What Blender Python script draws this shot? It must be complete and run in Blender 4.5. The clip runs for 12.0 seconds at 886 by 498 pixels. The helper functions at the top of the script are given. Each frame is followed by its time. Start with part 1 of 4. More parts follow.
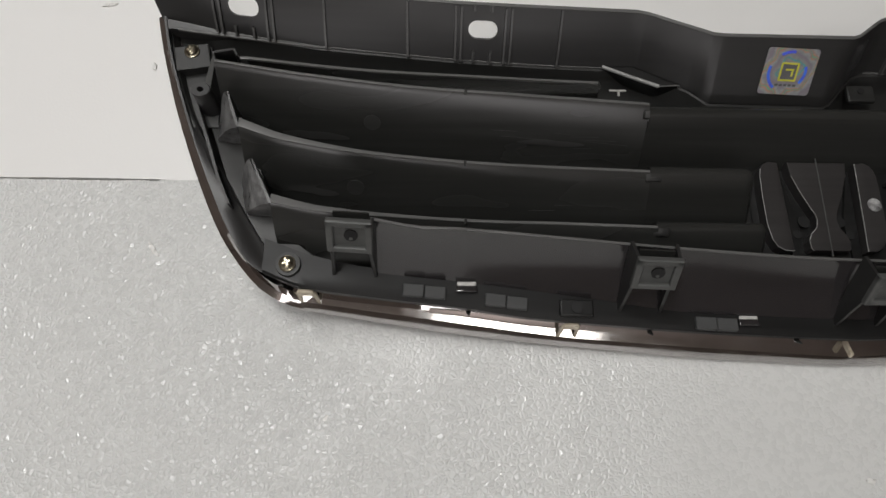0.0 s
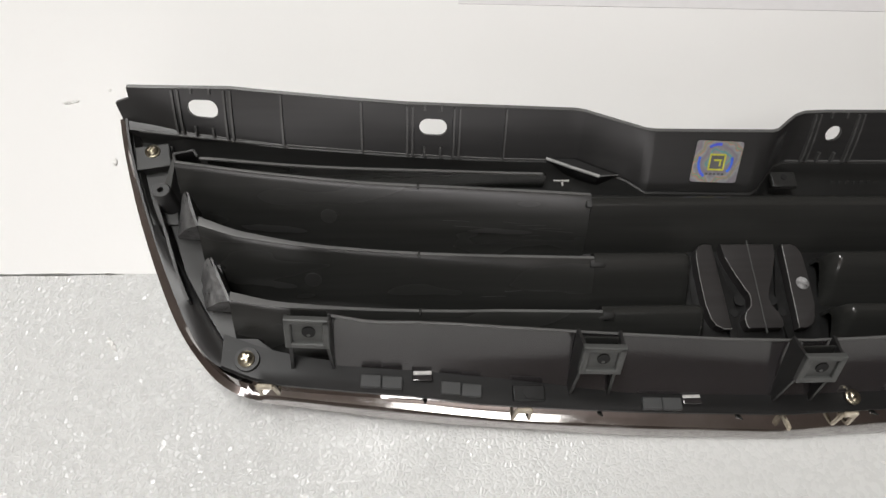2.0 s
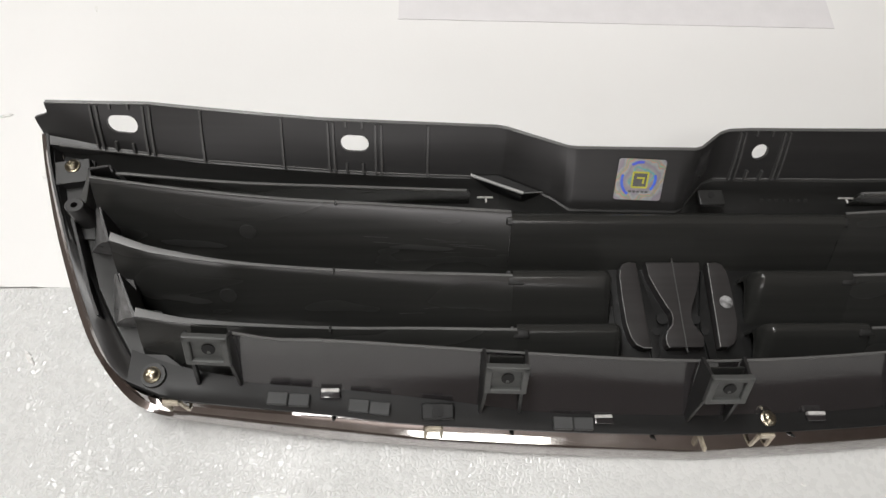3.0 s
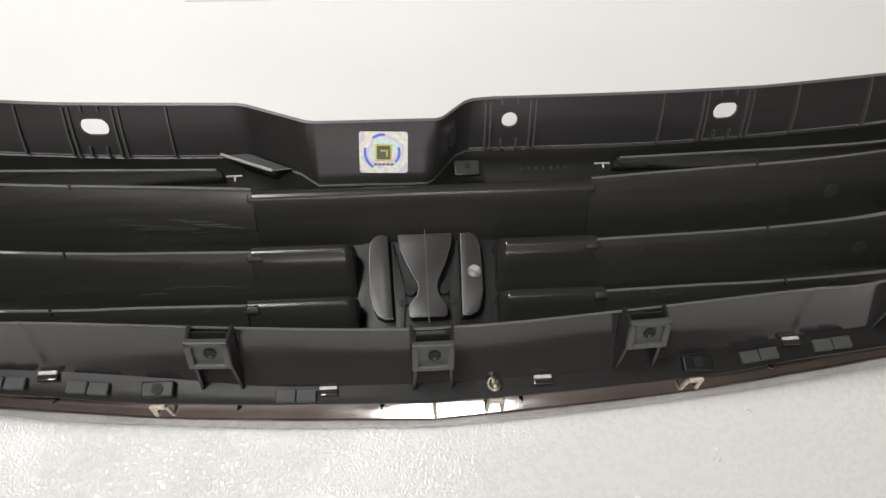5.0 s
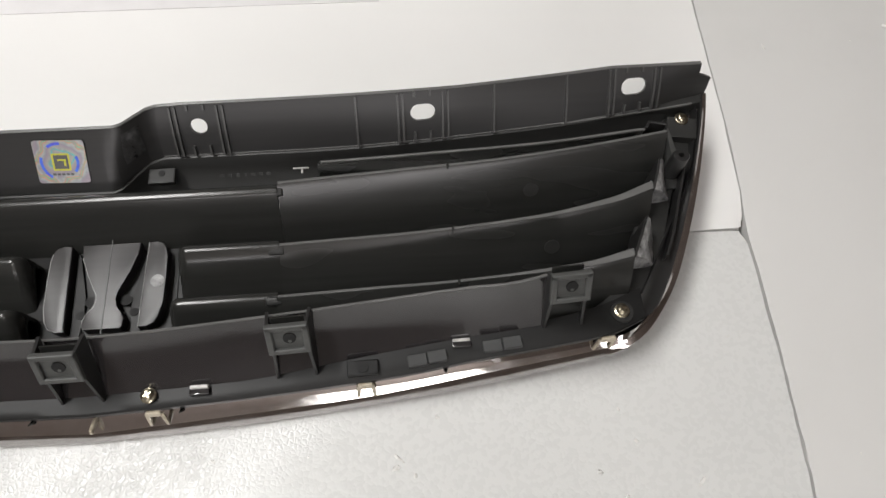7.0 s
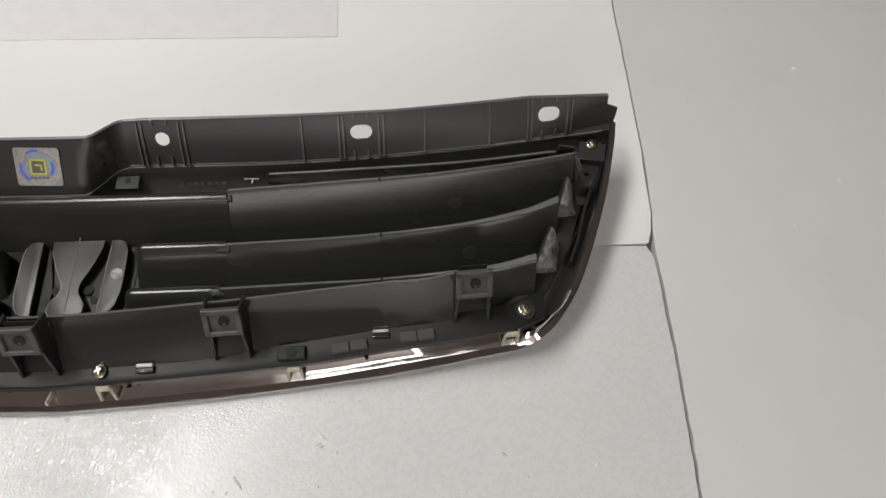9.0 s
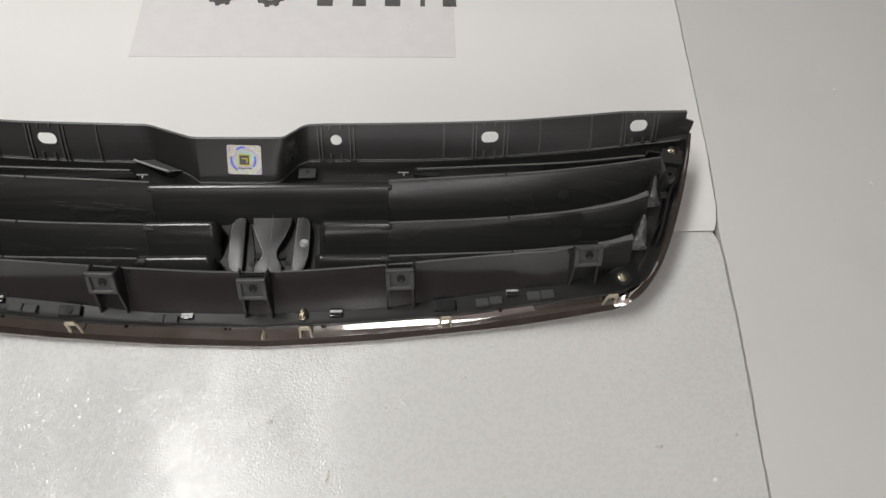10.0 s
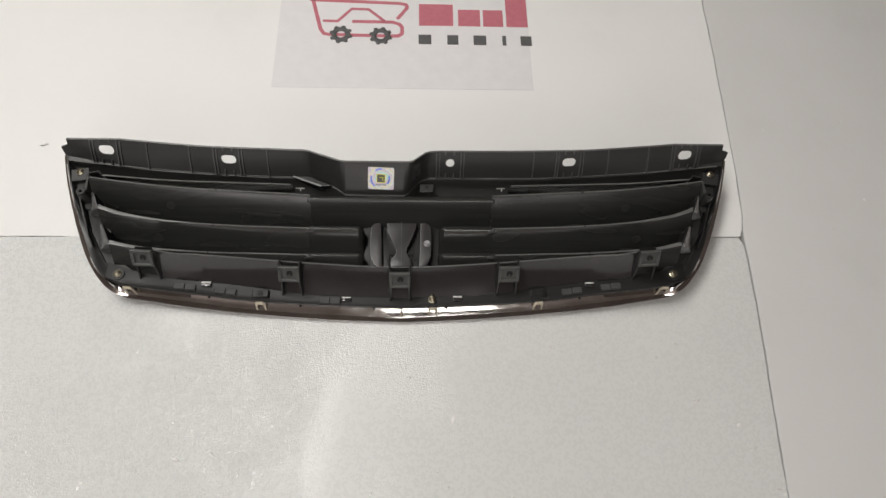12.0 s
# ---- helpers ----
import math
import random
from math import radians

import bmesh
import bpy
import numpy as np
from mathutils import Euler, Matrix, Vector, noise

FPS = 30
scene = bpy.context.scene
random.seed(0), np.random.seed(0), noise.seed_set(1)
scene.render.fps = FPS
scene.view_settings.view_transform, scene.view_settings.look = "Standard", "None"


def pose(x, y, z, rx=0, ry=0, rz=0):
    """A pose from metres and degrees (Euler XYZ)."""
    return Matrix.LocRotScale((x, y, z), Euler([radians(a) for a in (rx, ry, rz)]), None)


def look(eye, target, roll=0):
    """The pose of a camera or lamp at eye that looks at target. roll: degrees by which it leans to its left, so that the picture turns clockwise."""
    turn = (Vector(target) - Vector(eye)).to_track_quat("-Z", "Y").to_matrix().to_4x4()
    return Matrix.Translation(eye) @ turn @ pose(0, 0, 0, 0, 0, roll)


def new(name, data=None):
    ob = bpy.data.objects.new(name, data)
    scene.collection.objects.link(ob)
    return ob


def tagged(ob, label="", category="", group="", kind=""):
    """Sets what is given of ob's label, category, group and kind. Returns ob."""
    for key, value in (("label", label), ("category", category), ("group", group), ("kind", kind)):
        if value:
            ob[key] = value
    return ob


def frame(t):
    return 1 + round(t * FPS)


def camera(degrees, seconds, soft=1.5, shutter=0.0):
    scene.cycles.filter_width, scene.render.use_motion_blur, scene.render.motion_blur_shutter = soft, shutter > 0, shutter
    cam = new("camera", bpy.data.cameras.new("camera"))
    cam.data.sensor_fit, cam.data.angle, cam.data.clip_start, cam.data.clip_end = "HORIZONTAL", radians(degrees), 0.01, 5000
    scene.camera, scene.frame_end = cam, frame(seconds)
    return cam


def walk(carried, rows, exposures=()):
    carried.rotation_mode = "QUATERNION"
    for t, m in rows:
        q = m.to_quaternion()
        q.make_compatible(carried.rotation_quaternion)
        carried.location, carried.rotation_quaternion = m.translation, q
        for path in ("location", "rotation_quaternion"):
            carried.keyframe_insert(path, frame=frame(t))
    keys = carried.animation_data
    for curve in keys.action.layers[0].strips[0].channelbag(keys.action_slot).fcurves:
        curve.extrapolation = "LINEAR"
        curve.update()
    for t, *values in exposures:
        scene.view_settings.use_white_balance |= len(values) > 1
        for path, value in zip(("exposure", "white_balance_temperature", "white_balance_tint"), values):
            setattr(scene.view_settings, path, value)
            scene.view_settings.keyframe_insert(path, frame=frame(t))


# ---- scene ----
cam = camera(66.75, 12.0)
PATH = [
    (0, (-0.19294, -0.15882, 0.32004), (-0.1632, 0.4883, -1.5721), 3.35),
    (0.5, (-0.21508, -0.13281, 0.32111), (-0.1838, 0.5982, -1.5403), 3.35),
    (1, (-0.21710, -0.12804, 0.32254), (-0.1735, 0.6396, -1.5237), 4.06),
    (1.5, (-0.20634, -0.13350, 0.32774), (-0.1450, 0.6384, -1.5163), 4.20),
    (2, (-0.18901, -0.14726, 0.33836), (-0.0533, 0.6461, -1.4925), 8.57),
    (2.5, (-0.18089, -0.14506, 0.34441), (-0.0533, 0.6806, -1.4727), 7.22),
    (3, (-0.14441, -0.14397, 0.34242), (-0.0278, 0.6698, -1.4808), 7.59),
    (3.2, (-0.12930, -0.14083, 0.34283), (-0.0190, 0.6566, -1.4880), 7.32),
    (4.8, (-0.02325, -0.15344, 0.34699), (0.0836, 0.6126, -1.4974), 5.44),
    (5, (-0.01185, -0.15533, 0.34772), (0.1058, 0.6216, -1.4914), 5.75),
    (5.5, (0.02135, -0.15817, 0.35158), (0.1384, 0.6266, -1.4843), 4.73),
    (6, (0.06537, -0.16322, 0.35025), (0.1938, 0.6249, -1.4834), 5.16),
    (6.5, (0.10564, -0.16751, 0.35003), (0.2520, 0.6455, -1.4714), 5.30),
    (7, (0.14692, -0.17207, 0.34310), (0.2966, 0.6659, -1.4667), 5.60),
    (7.2, (0.16671, -0.17122, 0.34129), (0.3114, 0.6754, -1.4649), 5.49),
    (8.8, (0.19705, -0.20497, 0.35776), (0.3408, 0.7578, -1.3894), 5.34),
    (9, (0.18625, -0.21166, 0.37438), (0.3292, 0.7321, -1.3831), 5.70),
    (9.5, (0.14553, -0.24071, 0.42442), (0.2619, 0.6691, -1.3529), 5.68),
    (10, (0.10805, -0.27242, 0.46448), (0.1935, 0.6643, -1.3005), 4.04),
    (10.5, (0.07043, -0.29372, 0.47932), (0.1508, 0.6354, -1.2900), 4.91),
    (11, (0.04359, -0.29666, 0.50735), (0.1107, 0.6051, -1.2766), 4.45),
    (11.5, (0.02413, -0.30812, 0.57321), (0.1036, 0.5706, -1.2216), 4.44),
    (12, (0.01250, -0.31662, 0.61079), (0.0984, 0.5405, -1.1942), 5.34),
]
walk(cam, [(t, look(eye, target, roll)) for t, eye, target, roll in PATH], exposures=[(0, -0.26, 6500, 10), (0.4, 0.17, 6500, 10), (1.0, 0.08, 6500, 10), (1.6, 0.14, 6500, 10), (3, 0.26, 6500, 10), (5, 0.42, 6500, 10), (6.5, 0.42, 6500, 10), (8.8, 0.18, 6500, 10), (9.5, 0.06, 6500, 10), (10.5, 0.06, 6550, 10), (12, 0.02, 6650, 10)])

# ---- world and light ----
world = bpy.data.worlds.new("room_world")
scene.world = world
world.use_nodes = True
world.node_tree.nodes["Background"].inputs["Color"].default_value = (0.9, 0.95, 1.0, 1)
world.node_tree.nodes["Background"].inputs["Strength"].default_value = 0.05

CEILING = 1.85
FLOOR = -0.80


def area_light(name, m, sx, sy, watts, colour):
    data = bpy.data.lights.new(name, "AREA")
    data.shape, data.size, data.size_y, data.energy, data.color = "RECTANGLE", sx, sy, watts, colour
    ob = new(name, data)
    ob.matrix_world = m
    return ob


area_light("tube_glow", look((-0.60, 0.25, CEILING - 0.09), (-0.60, 0.25, 0)), 0.30, 1.2, 25.5, (1.0, 0.99, 0.97))
# added light with no known source; gives the chrome trim its bright patch
area_light("added_panel_glow", look((0.12, -1.08, CEILING - 0.06), (0.12, -1.08, 0)), 0.44, 0.46, 2.4, (1.0, 0.985, 0.96))
area_light("window_glow", look((-0.20, -2.46, 1.38), (-0.20, 0, 1.38)), 1.5, 0.68, 15, (1.0, 0.96, 0.96))


# ---- materials ----
def material(name, rough=0.5, metal=0.0):
    mat = bpy.data.materials.new(name)
    mat.use_nodes = True
    nt = mat.node_tree
    b = nt.nodes["Principled BSDF"]
    b.inputs["Roughness"].default_value, b.inputs["Metallic"].default_value = rough, metal
    return mat, nt, b


def coords(nt, scale=(1, 1, 1)):
    tc, mp = nt.nodes.new("ShaderNodeTexCoord"), nt.nodes.new("ShaderNodeMapping")
    mp.inputs["Scale"].default_value = scale
    nt.links.new(tc.outputs["Object"], mp.inputs["Vector"])
    return mp.outputs["Vector"]


def noise_tex(nt, vec, scale, detail=3.0, rough=0.6):
    n = nt.nodes.new("ShaderNodeTexNoise")
    n.inputs["Scale"].default_value, n.inputs["Detail"].default_value, n.inputs["Roughness"].default_value = scale, detail, rough
    nt.links.new(vec, n.inputs["Vector"])
    return n.outputs["Fac"]


def ramp(nt, fac, stops):
    r = nt.nodes.new("ShaderNodeValToRGB")
    while len(r.color_ramp.elements) < len(stops):
        r.color_ramp.elements.new(0.5)
    for e, (p, c) in zip(r.color_ramp.elements, stops):
        e.position, e.color = p, (*c, 1) if len(c) == 3 else c
    nt.links.new(fac, r.inputs["Fac"])
    return r.outputs["Color"]


def remap(nt, fac, a, b, c, d):
    r = nt.nodes.new("ShaderNodeMapRange")
    for i, v in enumerate((a, b, c, d), 1):
        r.inputs[i].default_value = v
    nt.links.new(fac, r.inputs[0])
    return r.outputs[0]


def bump(nt, b, height, strength, distance):
    n = nt.nodes.new("ShaderNodeBump")
    n.inputs["Strength"].default_value, n.inputs["Distance"].default_value = strength, distance
    nt.links.new(height, n.inputs["Height"])
    nt.links.new(n.outputs["Normal"], b.inputs["Normal"])


def grey(v):
    return (v, v, v)


def plastic(name, dark, light, r0, r1, grain=0.03, sheen=0.5):
    """Moulded plastic: flow streaks along its length, fine grain, handling smears in the gloss."""
    mat, nt, b = material(name)
    streak = noise_tex(nt, coords(nt, (4, 110, 110)), 2.4, 2, 0.5)
    nt.links.new(ramp(nt, streak, [(0.12, dark), (0.88, light)]), b.inputs["Base Color"])
    b.inputs["Specular IOR Level"].default_value = sheen
    smear = noise_tex(nt, coords(nt, (8, 30, 30)), 2.2, 1.5, 0.4)
    nt.links.new(remap(nt, smear, 0.1, 0.9, r0, r1), b.inputs["Roughness"])
    bump(nt, b, noise_tex(nt, coords(nt), 900.0, 2), grain, 0.0004)
    return mat


BLACK = plastic("black_plastic", (0.0215, 0.0218, 0.0205), (0.0345, 0.0348, 0.0328), 0.20, 0.32, 0.008)
DEEP = plastic("deep_black_plastic", (0.0200, 0.0203, 0.0190), (0.0315, 0.0318, 0.0299), 0.17, 0.27, 0.006)
SATIN = plastic("satin_black_plastic", (0.0150, 0.0148, 0.0146), (0.0235, 0.0232, 0.0230), 0.34, 0.48)
GLOSSY = plastic("glossy_black_plastic", (0.0200, 0.0184, 0.0190), (0.0300, 0.0277, 0.0287), 0.09, 0.19, 0.004, 1.0)
MATTE = plastic("matt_black_plastic", (0.013, 0.013, 0.0124), (0.021, 0.021, 0.020), 0.38, 0.60)
LEDGE = plastic("ledge_plastic", (0.006, 0.006, 0.006), (0.013, 0.013, 0.0127), 0.36, 0.52, 0.02, 0.28)
# paler than the flange: the ribs' highlights put into the colour
RIB_SHEEN = plastic("rib_sheen_plastic", (0.045, 0.045, 0.0435), (0.072, 0.072, 0.070), 0.30, 0.42)
FELT = plastic("felt_pad", (0.040, 0.041, 0.041), (0.062, 0.063, 0.063), 0.55, 0.75, 0.2)
DULL = plastic("dull_grey_plastic", (0.058, 0.060, 0.057), (0.095, 0.097, 0.094), 0.38, 0.55)
# near-black for solid discs that paint the shade inside holes
HOLE_SHADE = plastic("hole_shade_plastic", (0.003, 0.003, 0.003), (0.005, 0.005, 0.005), 0.6, 0.8)
# two paler plastics that carry the edges' highlights in their colour
EDGE_SHEEN = plastic("edge_sheen_plastic", (0.085, 0.085, 0.082), (0.14, 0.14, 0.137), 0.26, 0.42)
EDGE_GLINT = plastic("edge_glint_plastic", (0.20, 0.20, 0.195), (0.36, 0.36, 0.35), 0.30, 0.45)


def scuff_material(name, low, high):
    """Plastic rubbed white in blotches, with the dark body showing between them."""
    mat, nt, b = material(name)
    blotch = noise_tex(nt, coords(nt), 190.0, 6, 0.7)
    nt.links.new(ramp(nt, blotch, [(0.34, grey(low)), (0.50, grey((low + high) / 2.4)), (0.66, grey(high))]), b.inputs["Base Color"])
    nt.links.new(remap(nt, blotch, 0.35, 0.65, 0.26, 0.55), b.inputs["Roughness"])
    bump(nt, b, noise_tex(nt, coords(nt), 260.0, 4), 0.35, 0.0012)
    return mat


RUB = scuff_material("faintly_rubbed_plastic", 0.018, 0.07)
SMEAR = plastic("smeared_plastic", (0.028, 0.028, 0.027), (0.044, 0.044, 0.042), 0.30, 0.44)
SCUFF = scuff_material("scuffed_plastic", 0.06, 0.46)
SCUFF_DIM = scuff_material("scuffed_dark_plastic", 0.045, 0.20)


def chrome_material():
    """Bronze-tinted plating on the rough moulded inside: long ripples, patches of fine knurling."""
    mat, nt, b = material("chrome_plating", 0.08, 1.0)
    n = noise_tex(nt, coords(nt), 45.0, 4)
    nt.links.new(ramp(nt, n, [(0.3, (0.54, 0.52, 0.51)), (0.75, (0.70, 0.68, 0.67))]), b.inputs["Base Color"])
    nt.links.new(remap(nt, noise_tex(nt, coords(nt, (0.4, 1, 1)), 160.0, 4), 0.35, 0.7, 0.05, 0.15), b.inputs["Roughness"])
    knurl = nt.nodes.new("ShaderNodeTexVoronoi")
    knurl.inputs["Scale"].default_value = 900.0
    nt.links.new(coords(nt), knurl.inputs["Vector"])
    where = remap(nt, noise_tex(nt, coords(nt, (1, 0.2, 0.2)), 24.0, 1), 0.50, 0.62, 0.0, 0.05)
    mul = nt.nodes.new("ShaderNodeMath")
    mul.operation = "MULTIPLY_ADD"
    nt.links.new(knurl.outputs["Distance"], mul.inputs[0])
    nt.links.new(where, mul.inputs[1])
    nt.links.new(noise_tex(nt, coords(nt, (0.6, 1, 1)), 34.0, 3), mul.inputs[2])
    bump(nt, b, mul.outputs[0], 0.04, 0.0025)
    return mat


CHROME = chrome_material()


def brass_material():
    mat, nt, b = material("zinc_screw", 0.3, 1.0)
    nt.links.new(ramp(nt, noise_tex(nt, coords(nt), 700.0), [(0.3, (0.22, 0.19, 0.13)), (0.7, (0.60, 0.55, 0.43))]), b.inputs["Base Color"])
    return mat


ZINC = brass_material()


def cream_material():
    mat, nt, b = material("cream_nylon", 0.4)
    nt.links.new(ramp(nt, noise_tex(nt, coords(nt), 300.0), [(0.3, (0.40, 0.34, 0.25)), (0.7, (0.62, 0.56, 0.45))]), b.inputs["Base Color"])
    return mat


CREAM = cream_material()


def white_tab_material():
    mat, nt, b = material("white_nylon", 0.4)
    nt.links.new(ramp(nt, noise_tex(nt, coords(nt), 400.0), [(0.3, (0.35, 0.345, 0.33)), (0.7, (0.6, 0.59, 0.57))]), b.inputs["Base Color"])
    return mat


WHITE_TAB = white_tab_material()


def foam_material(name, low, high, relief, shine):
    """Expanded polystyrene: flat fused beads some 3 mm across with fine grooves between, faintly soiled."""
    mat, nt, b = material(name, 0.5)
    vec = coords(nt)
    stain = noise_tex(nt, vec, 5.0, 5, 0.6)
    nt.links.new(ramp(nt, stain, [(0.28, low), (0.42, tuple(0.4 * a + 0.6 * c for a, c in zip(low, high))), (0.75, high)]), b.inputs["Base Color"])
    cells, edges = nt.nodes.new("ShaderNodeTexVoronoi"), nt.nodes.new("ShaderNodeTexVoronoi")
    edges.feature = "DISTANCE_TO_EDGE"
    for v in (cells, edges):
        v.inputs["Scale"].default_value = 430.0
        nt.links.new(vec, v.inputs["Vector"])
    sep = nt.nodes.new("ShaderNodeSeparateColor")
    nt.links.new(cells.outputs["Color"], sep.inputs["Color"])
    nt.links.new(remap(nt, sep.outputs["Red"], 0, 1, shine, shine + 0.15), b.inputs["Roughness"])
    add = nt.nodes.new("ShaderNodeMath")
    add.operation = "MULTIPLY_ADD"
    nt.links.new(noise_tex(nt, vec, 170.0, 3), add.inputs[0])
    add.inputs[1].default_value = 0.7
    nt.links.new(remap(nt, edges.outputs["Distance"], 0.0, 0.30, 0.0, 1.0), add.inputs[2])
    # the skin is rougher towards one end of the board
    split, slope, n = nt.nodes.new("ShaderNodeSeparateXYZ"), nt.nodes.new("ShaderNodeMath"), nt.nodes.new("ShaderNodeBump")
    nt.links.new(vec, split.inputs[0])
    slope.operation = "MULTIPLY_ADD"
    nt.links.new(split.outputs["X"], slope.inputs[0])
    slope.inputs[1].default_value = -0.9
    nt.links.new(noise_tex(nt, vec, 6.0, 4), slope.inputs[2])
    nt.links.new(remap(nt, slope.outputs[0], 0.40, 0.66, relief * 0.1, relief), n.inputs["Strength"])
    n.inputs["Distance"].default_value = 0.0008
    nt.links.new(add.outputs[0], n.inputs["Height"])
    nt.links.new(n.outputs["Normal"], b.inputs["Normal"])
    return mat


FOAM = foam_material("beaded_foam", (0.63, 0.638, 0.628), (0.69, 0.695, 0.68), 0.42, 0.21)
FOAM_SMOOTH = foam_material("smooth_foam", (0.81, 0.804, 0.788), (0.86, 0.855, 0.84), 0.03, 0.38)
FOAM_DIM = foam_material("plain_foam", (0.66, 0.657, 0.639), (0.72, 0.715, 0.70), 0.05, 0.35)


def foam_broken_material():
    mat, nt, b = material("broken_foam", 0.85)
    v = nt.nodes.new("ShaderNodeTexVoronoi")
    v.inputs["Scale"].default_value = 280.0
    nt.links.new(coords(nt), v.inputs["Vector"])
    nt.links.new(ramp(nt, v.outputs["Distance"], [(0.0, (0.88, 0.88, 0.86)), (0.8, (0.80, 0.79, 0.76))]), b.inputs["Base Color"])
    bump(nt, b, v.outputs["Distance"], 0.7, 0.003)
    return mat


FOAM_EDGE = foam_broken_material()


def plain_material(name, a, c, scale, rough):
    mat, nt, b = material(name, rough)
    nt.links.new(ramp(nt, noise_tex(nt, coords(nt), scale, 4), [(0.3, a), (0.7, c)]), b.inputs["Base Color"])
    bump(nt, b, noise_tex(nt, coords(nt), scale * 12, 3), 0.1, 0.001)
    return mat


PAPER = plain_material("printer_paper", (0.74, 0.725, 0.73), (0.78, 0.765, 0.77), 60.0, 0.6)
PINK = plain_material("pink_ink", (0.50, 0.15, 0.19), (0.56, 0.18, 0.22), 150.0, 0.6)
INK = plain_material("grey_ink", (0.09, 0.09, 0.09), (0.12, 0.12, 0.12), 150.0, 0.6)
WALL = plain_material("wall_paint", (0.24, 0.20, 0.175), (0.32, 0.27, 0.24), 3.0, 0.8)
TILE = plain_material("floor_tile", (0.10, 0.08, 0.065), (0.15, 0.12, 0.10), 4.0, 0.4)
LAMINATE = plain_material("table_laminate", (0.30, 0.20, 0.12), (0.38, 0.26, 0.16), 6.0, 0.5)
CEIL = plain_material("ceiling_paint", (0.46, 0.40, 0.36), (0.54, 0.47, 0.43), 3.0, 0.85)
METAL = plain_material("lamp_housing", (0.70, 0.70, 0.69), (0.76, 0.76, 0.75), 10.0, 0.4)


def hologram_material():
    """Holographic foil: silver under a thin film whose thickness swirls, so that its colours shift with the view."""
    mat, nt, b = material("hologram_foil", 0.32, 0.45)
    vec = coords(nt)
    ln = nt.nodes.new("ShaderNodeVectorMath")
    ln.operation = "LENGTH"
    nt.links.new(vec, ln.inputs[0])
    m = nt.nodes.new("ShaderNodeMath")
    m.operation = "MULTIPLY_ADD"
    nt.links.new(ln.outputs["Value"], m.inputs[0])
    m.inputs[1].default_value = 140.0
    nt.links.new(remap(nt, noise_tex(nt, vec, 60.0, 2), 0.0, 1.0, 0.0, 2.6), m.inputs[2])
    fr = nt.nodes.new("ShaderNodeMath")
    fr.operation = "PINGPONG"
    fr.inputs[1].default_value = 1.0
    nt.links.new(m.outputs[0], fr.inputs[0])
    nt.links.new(remap(nt, fr.outputs[0], 0.0, 1.0, 380.0, 560.0), b.inputs["Thin Film Thickness"])
    b.inputs["Thin Film IOR"].default_value = 1.75
    col = ramp(nt, fr.outputs[0], [(0.0, (0.10, 0.50, 0.52)), (0.10, (0.38, 0.39, 0.40)), (0.55, (0.30, 0.30, 0.32)), (0.80, (0.44, 0.45, 0.46)), (0.93, (0.60, 0.30, 0.22)), (1.0, (0.20, 0.50, 0.34))])
    mix = nt.nodes.new("ShaderNodeMix")
    mix.data_type = "RGBA"
    nt.links.new(remap(nt, noise_tex(nt, vec, 420.0, 2), 0.46, 0.60, 0.0, 0.6), mix.inputs["Factor"])
    nt.links.new(col, mix.inputs["A"])
    mix.inputs["B"].default_value = (0.30, 0.30, 0.32, 1)
    nt.links.new(mix.outputs["Result"], b.inputs["Base Color"])
    return mat


HOLO = hologram_material()
BLUE_FOIL = plain_material("blue_foil", (0.10, 0.06, 0.62), (0.05, 0.22, 0.80), 220.0, 0.3)
YELLOW_FOIL = plain_material("yellow_foil", (0.50, 0.50, 0.04), (0.62, 0.60, 0.08), 300.0, 0.4)


def glow_material():
    mat, nt, b = material("lamp_diffuser", 0.5)
    b.inputs["Base Color"].default_value = (0.9, 0.9, 0.88, 1)
    b.inputs["Emission Color"].default_value = (1.0, 0.98, 0.94, 1)
    b.inputs["Emission Strength"].default_value = 4.0
    return mat


GLOW = glow_material()


# ---- building helpers ----
def empty_thing(name, x, y, z):
    ob = new(name)
    ob.empty_display_size = 0.02
    ob.location = (x, y, z)
    return ob


def part(name, bm, mat, parent=None, label="", angle=35):
    """Links a bmesh, given in world metres, as one mesh under its parent."""
    bmesh.ops.recalc_face_normals(bm, faces=bm.faces[:])
    me = bpy.data.meshes.new(name)
    bm.to_mesh(me)
    bm.free()
    for p in me.polygons:
        p.use_smooth = True
    me.set_sharp_from_angle(angle=radians(angle))
    me.materials.append(mat)
    ob = new(name, me)
    if parent is not None:
        ob.parent = parent
        base = Vector((0, 0, 0))
        up = parent
        while up is not None:
            base += up.location
            up = up.parent
        me.transform(Matrix.Translation(-base))
    if label:
        ob["label"] = label
    return ob


def curve(table):
    """A smooth curve through (s, value) pairs, in order of s."""
    xs, ys = np.array(table, float).T
    d = np.diff(ys) / np.diff(xs)
    m = np.r_[d[0], np.where(d[1:] * d[:-1] > 0, 2 * d[1:] * d[:-1] / (d[1:] + d[:-1] + 1e-12), 0), d[-1]]

    def at(s):
        s = min(max(s, xs[0]), xs[-1])
        i = int(min(max(np.searchsorted(xs, s) - 1, 0), len(d) - 1))
        h = xs[i + 1] - xs[i]
        t = (s - xs[i]) / h
        return float((1 + 2 * t) * (1 - t) ** 2 * ys[i] + t * (1 - t) ** 2 * h * m[i] + t * t * (3 - 2 * t) * ys[i + 1] + t * t * (t - 1) * h * m[i + 1])

    return at


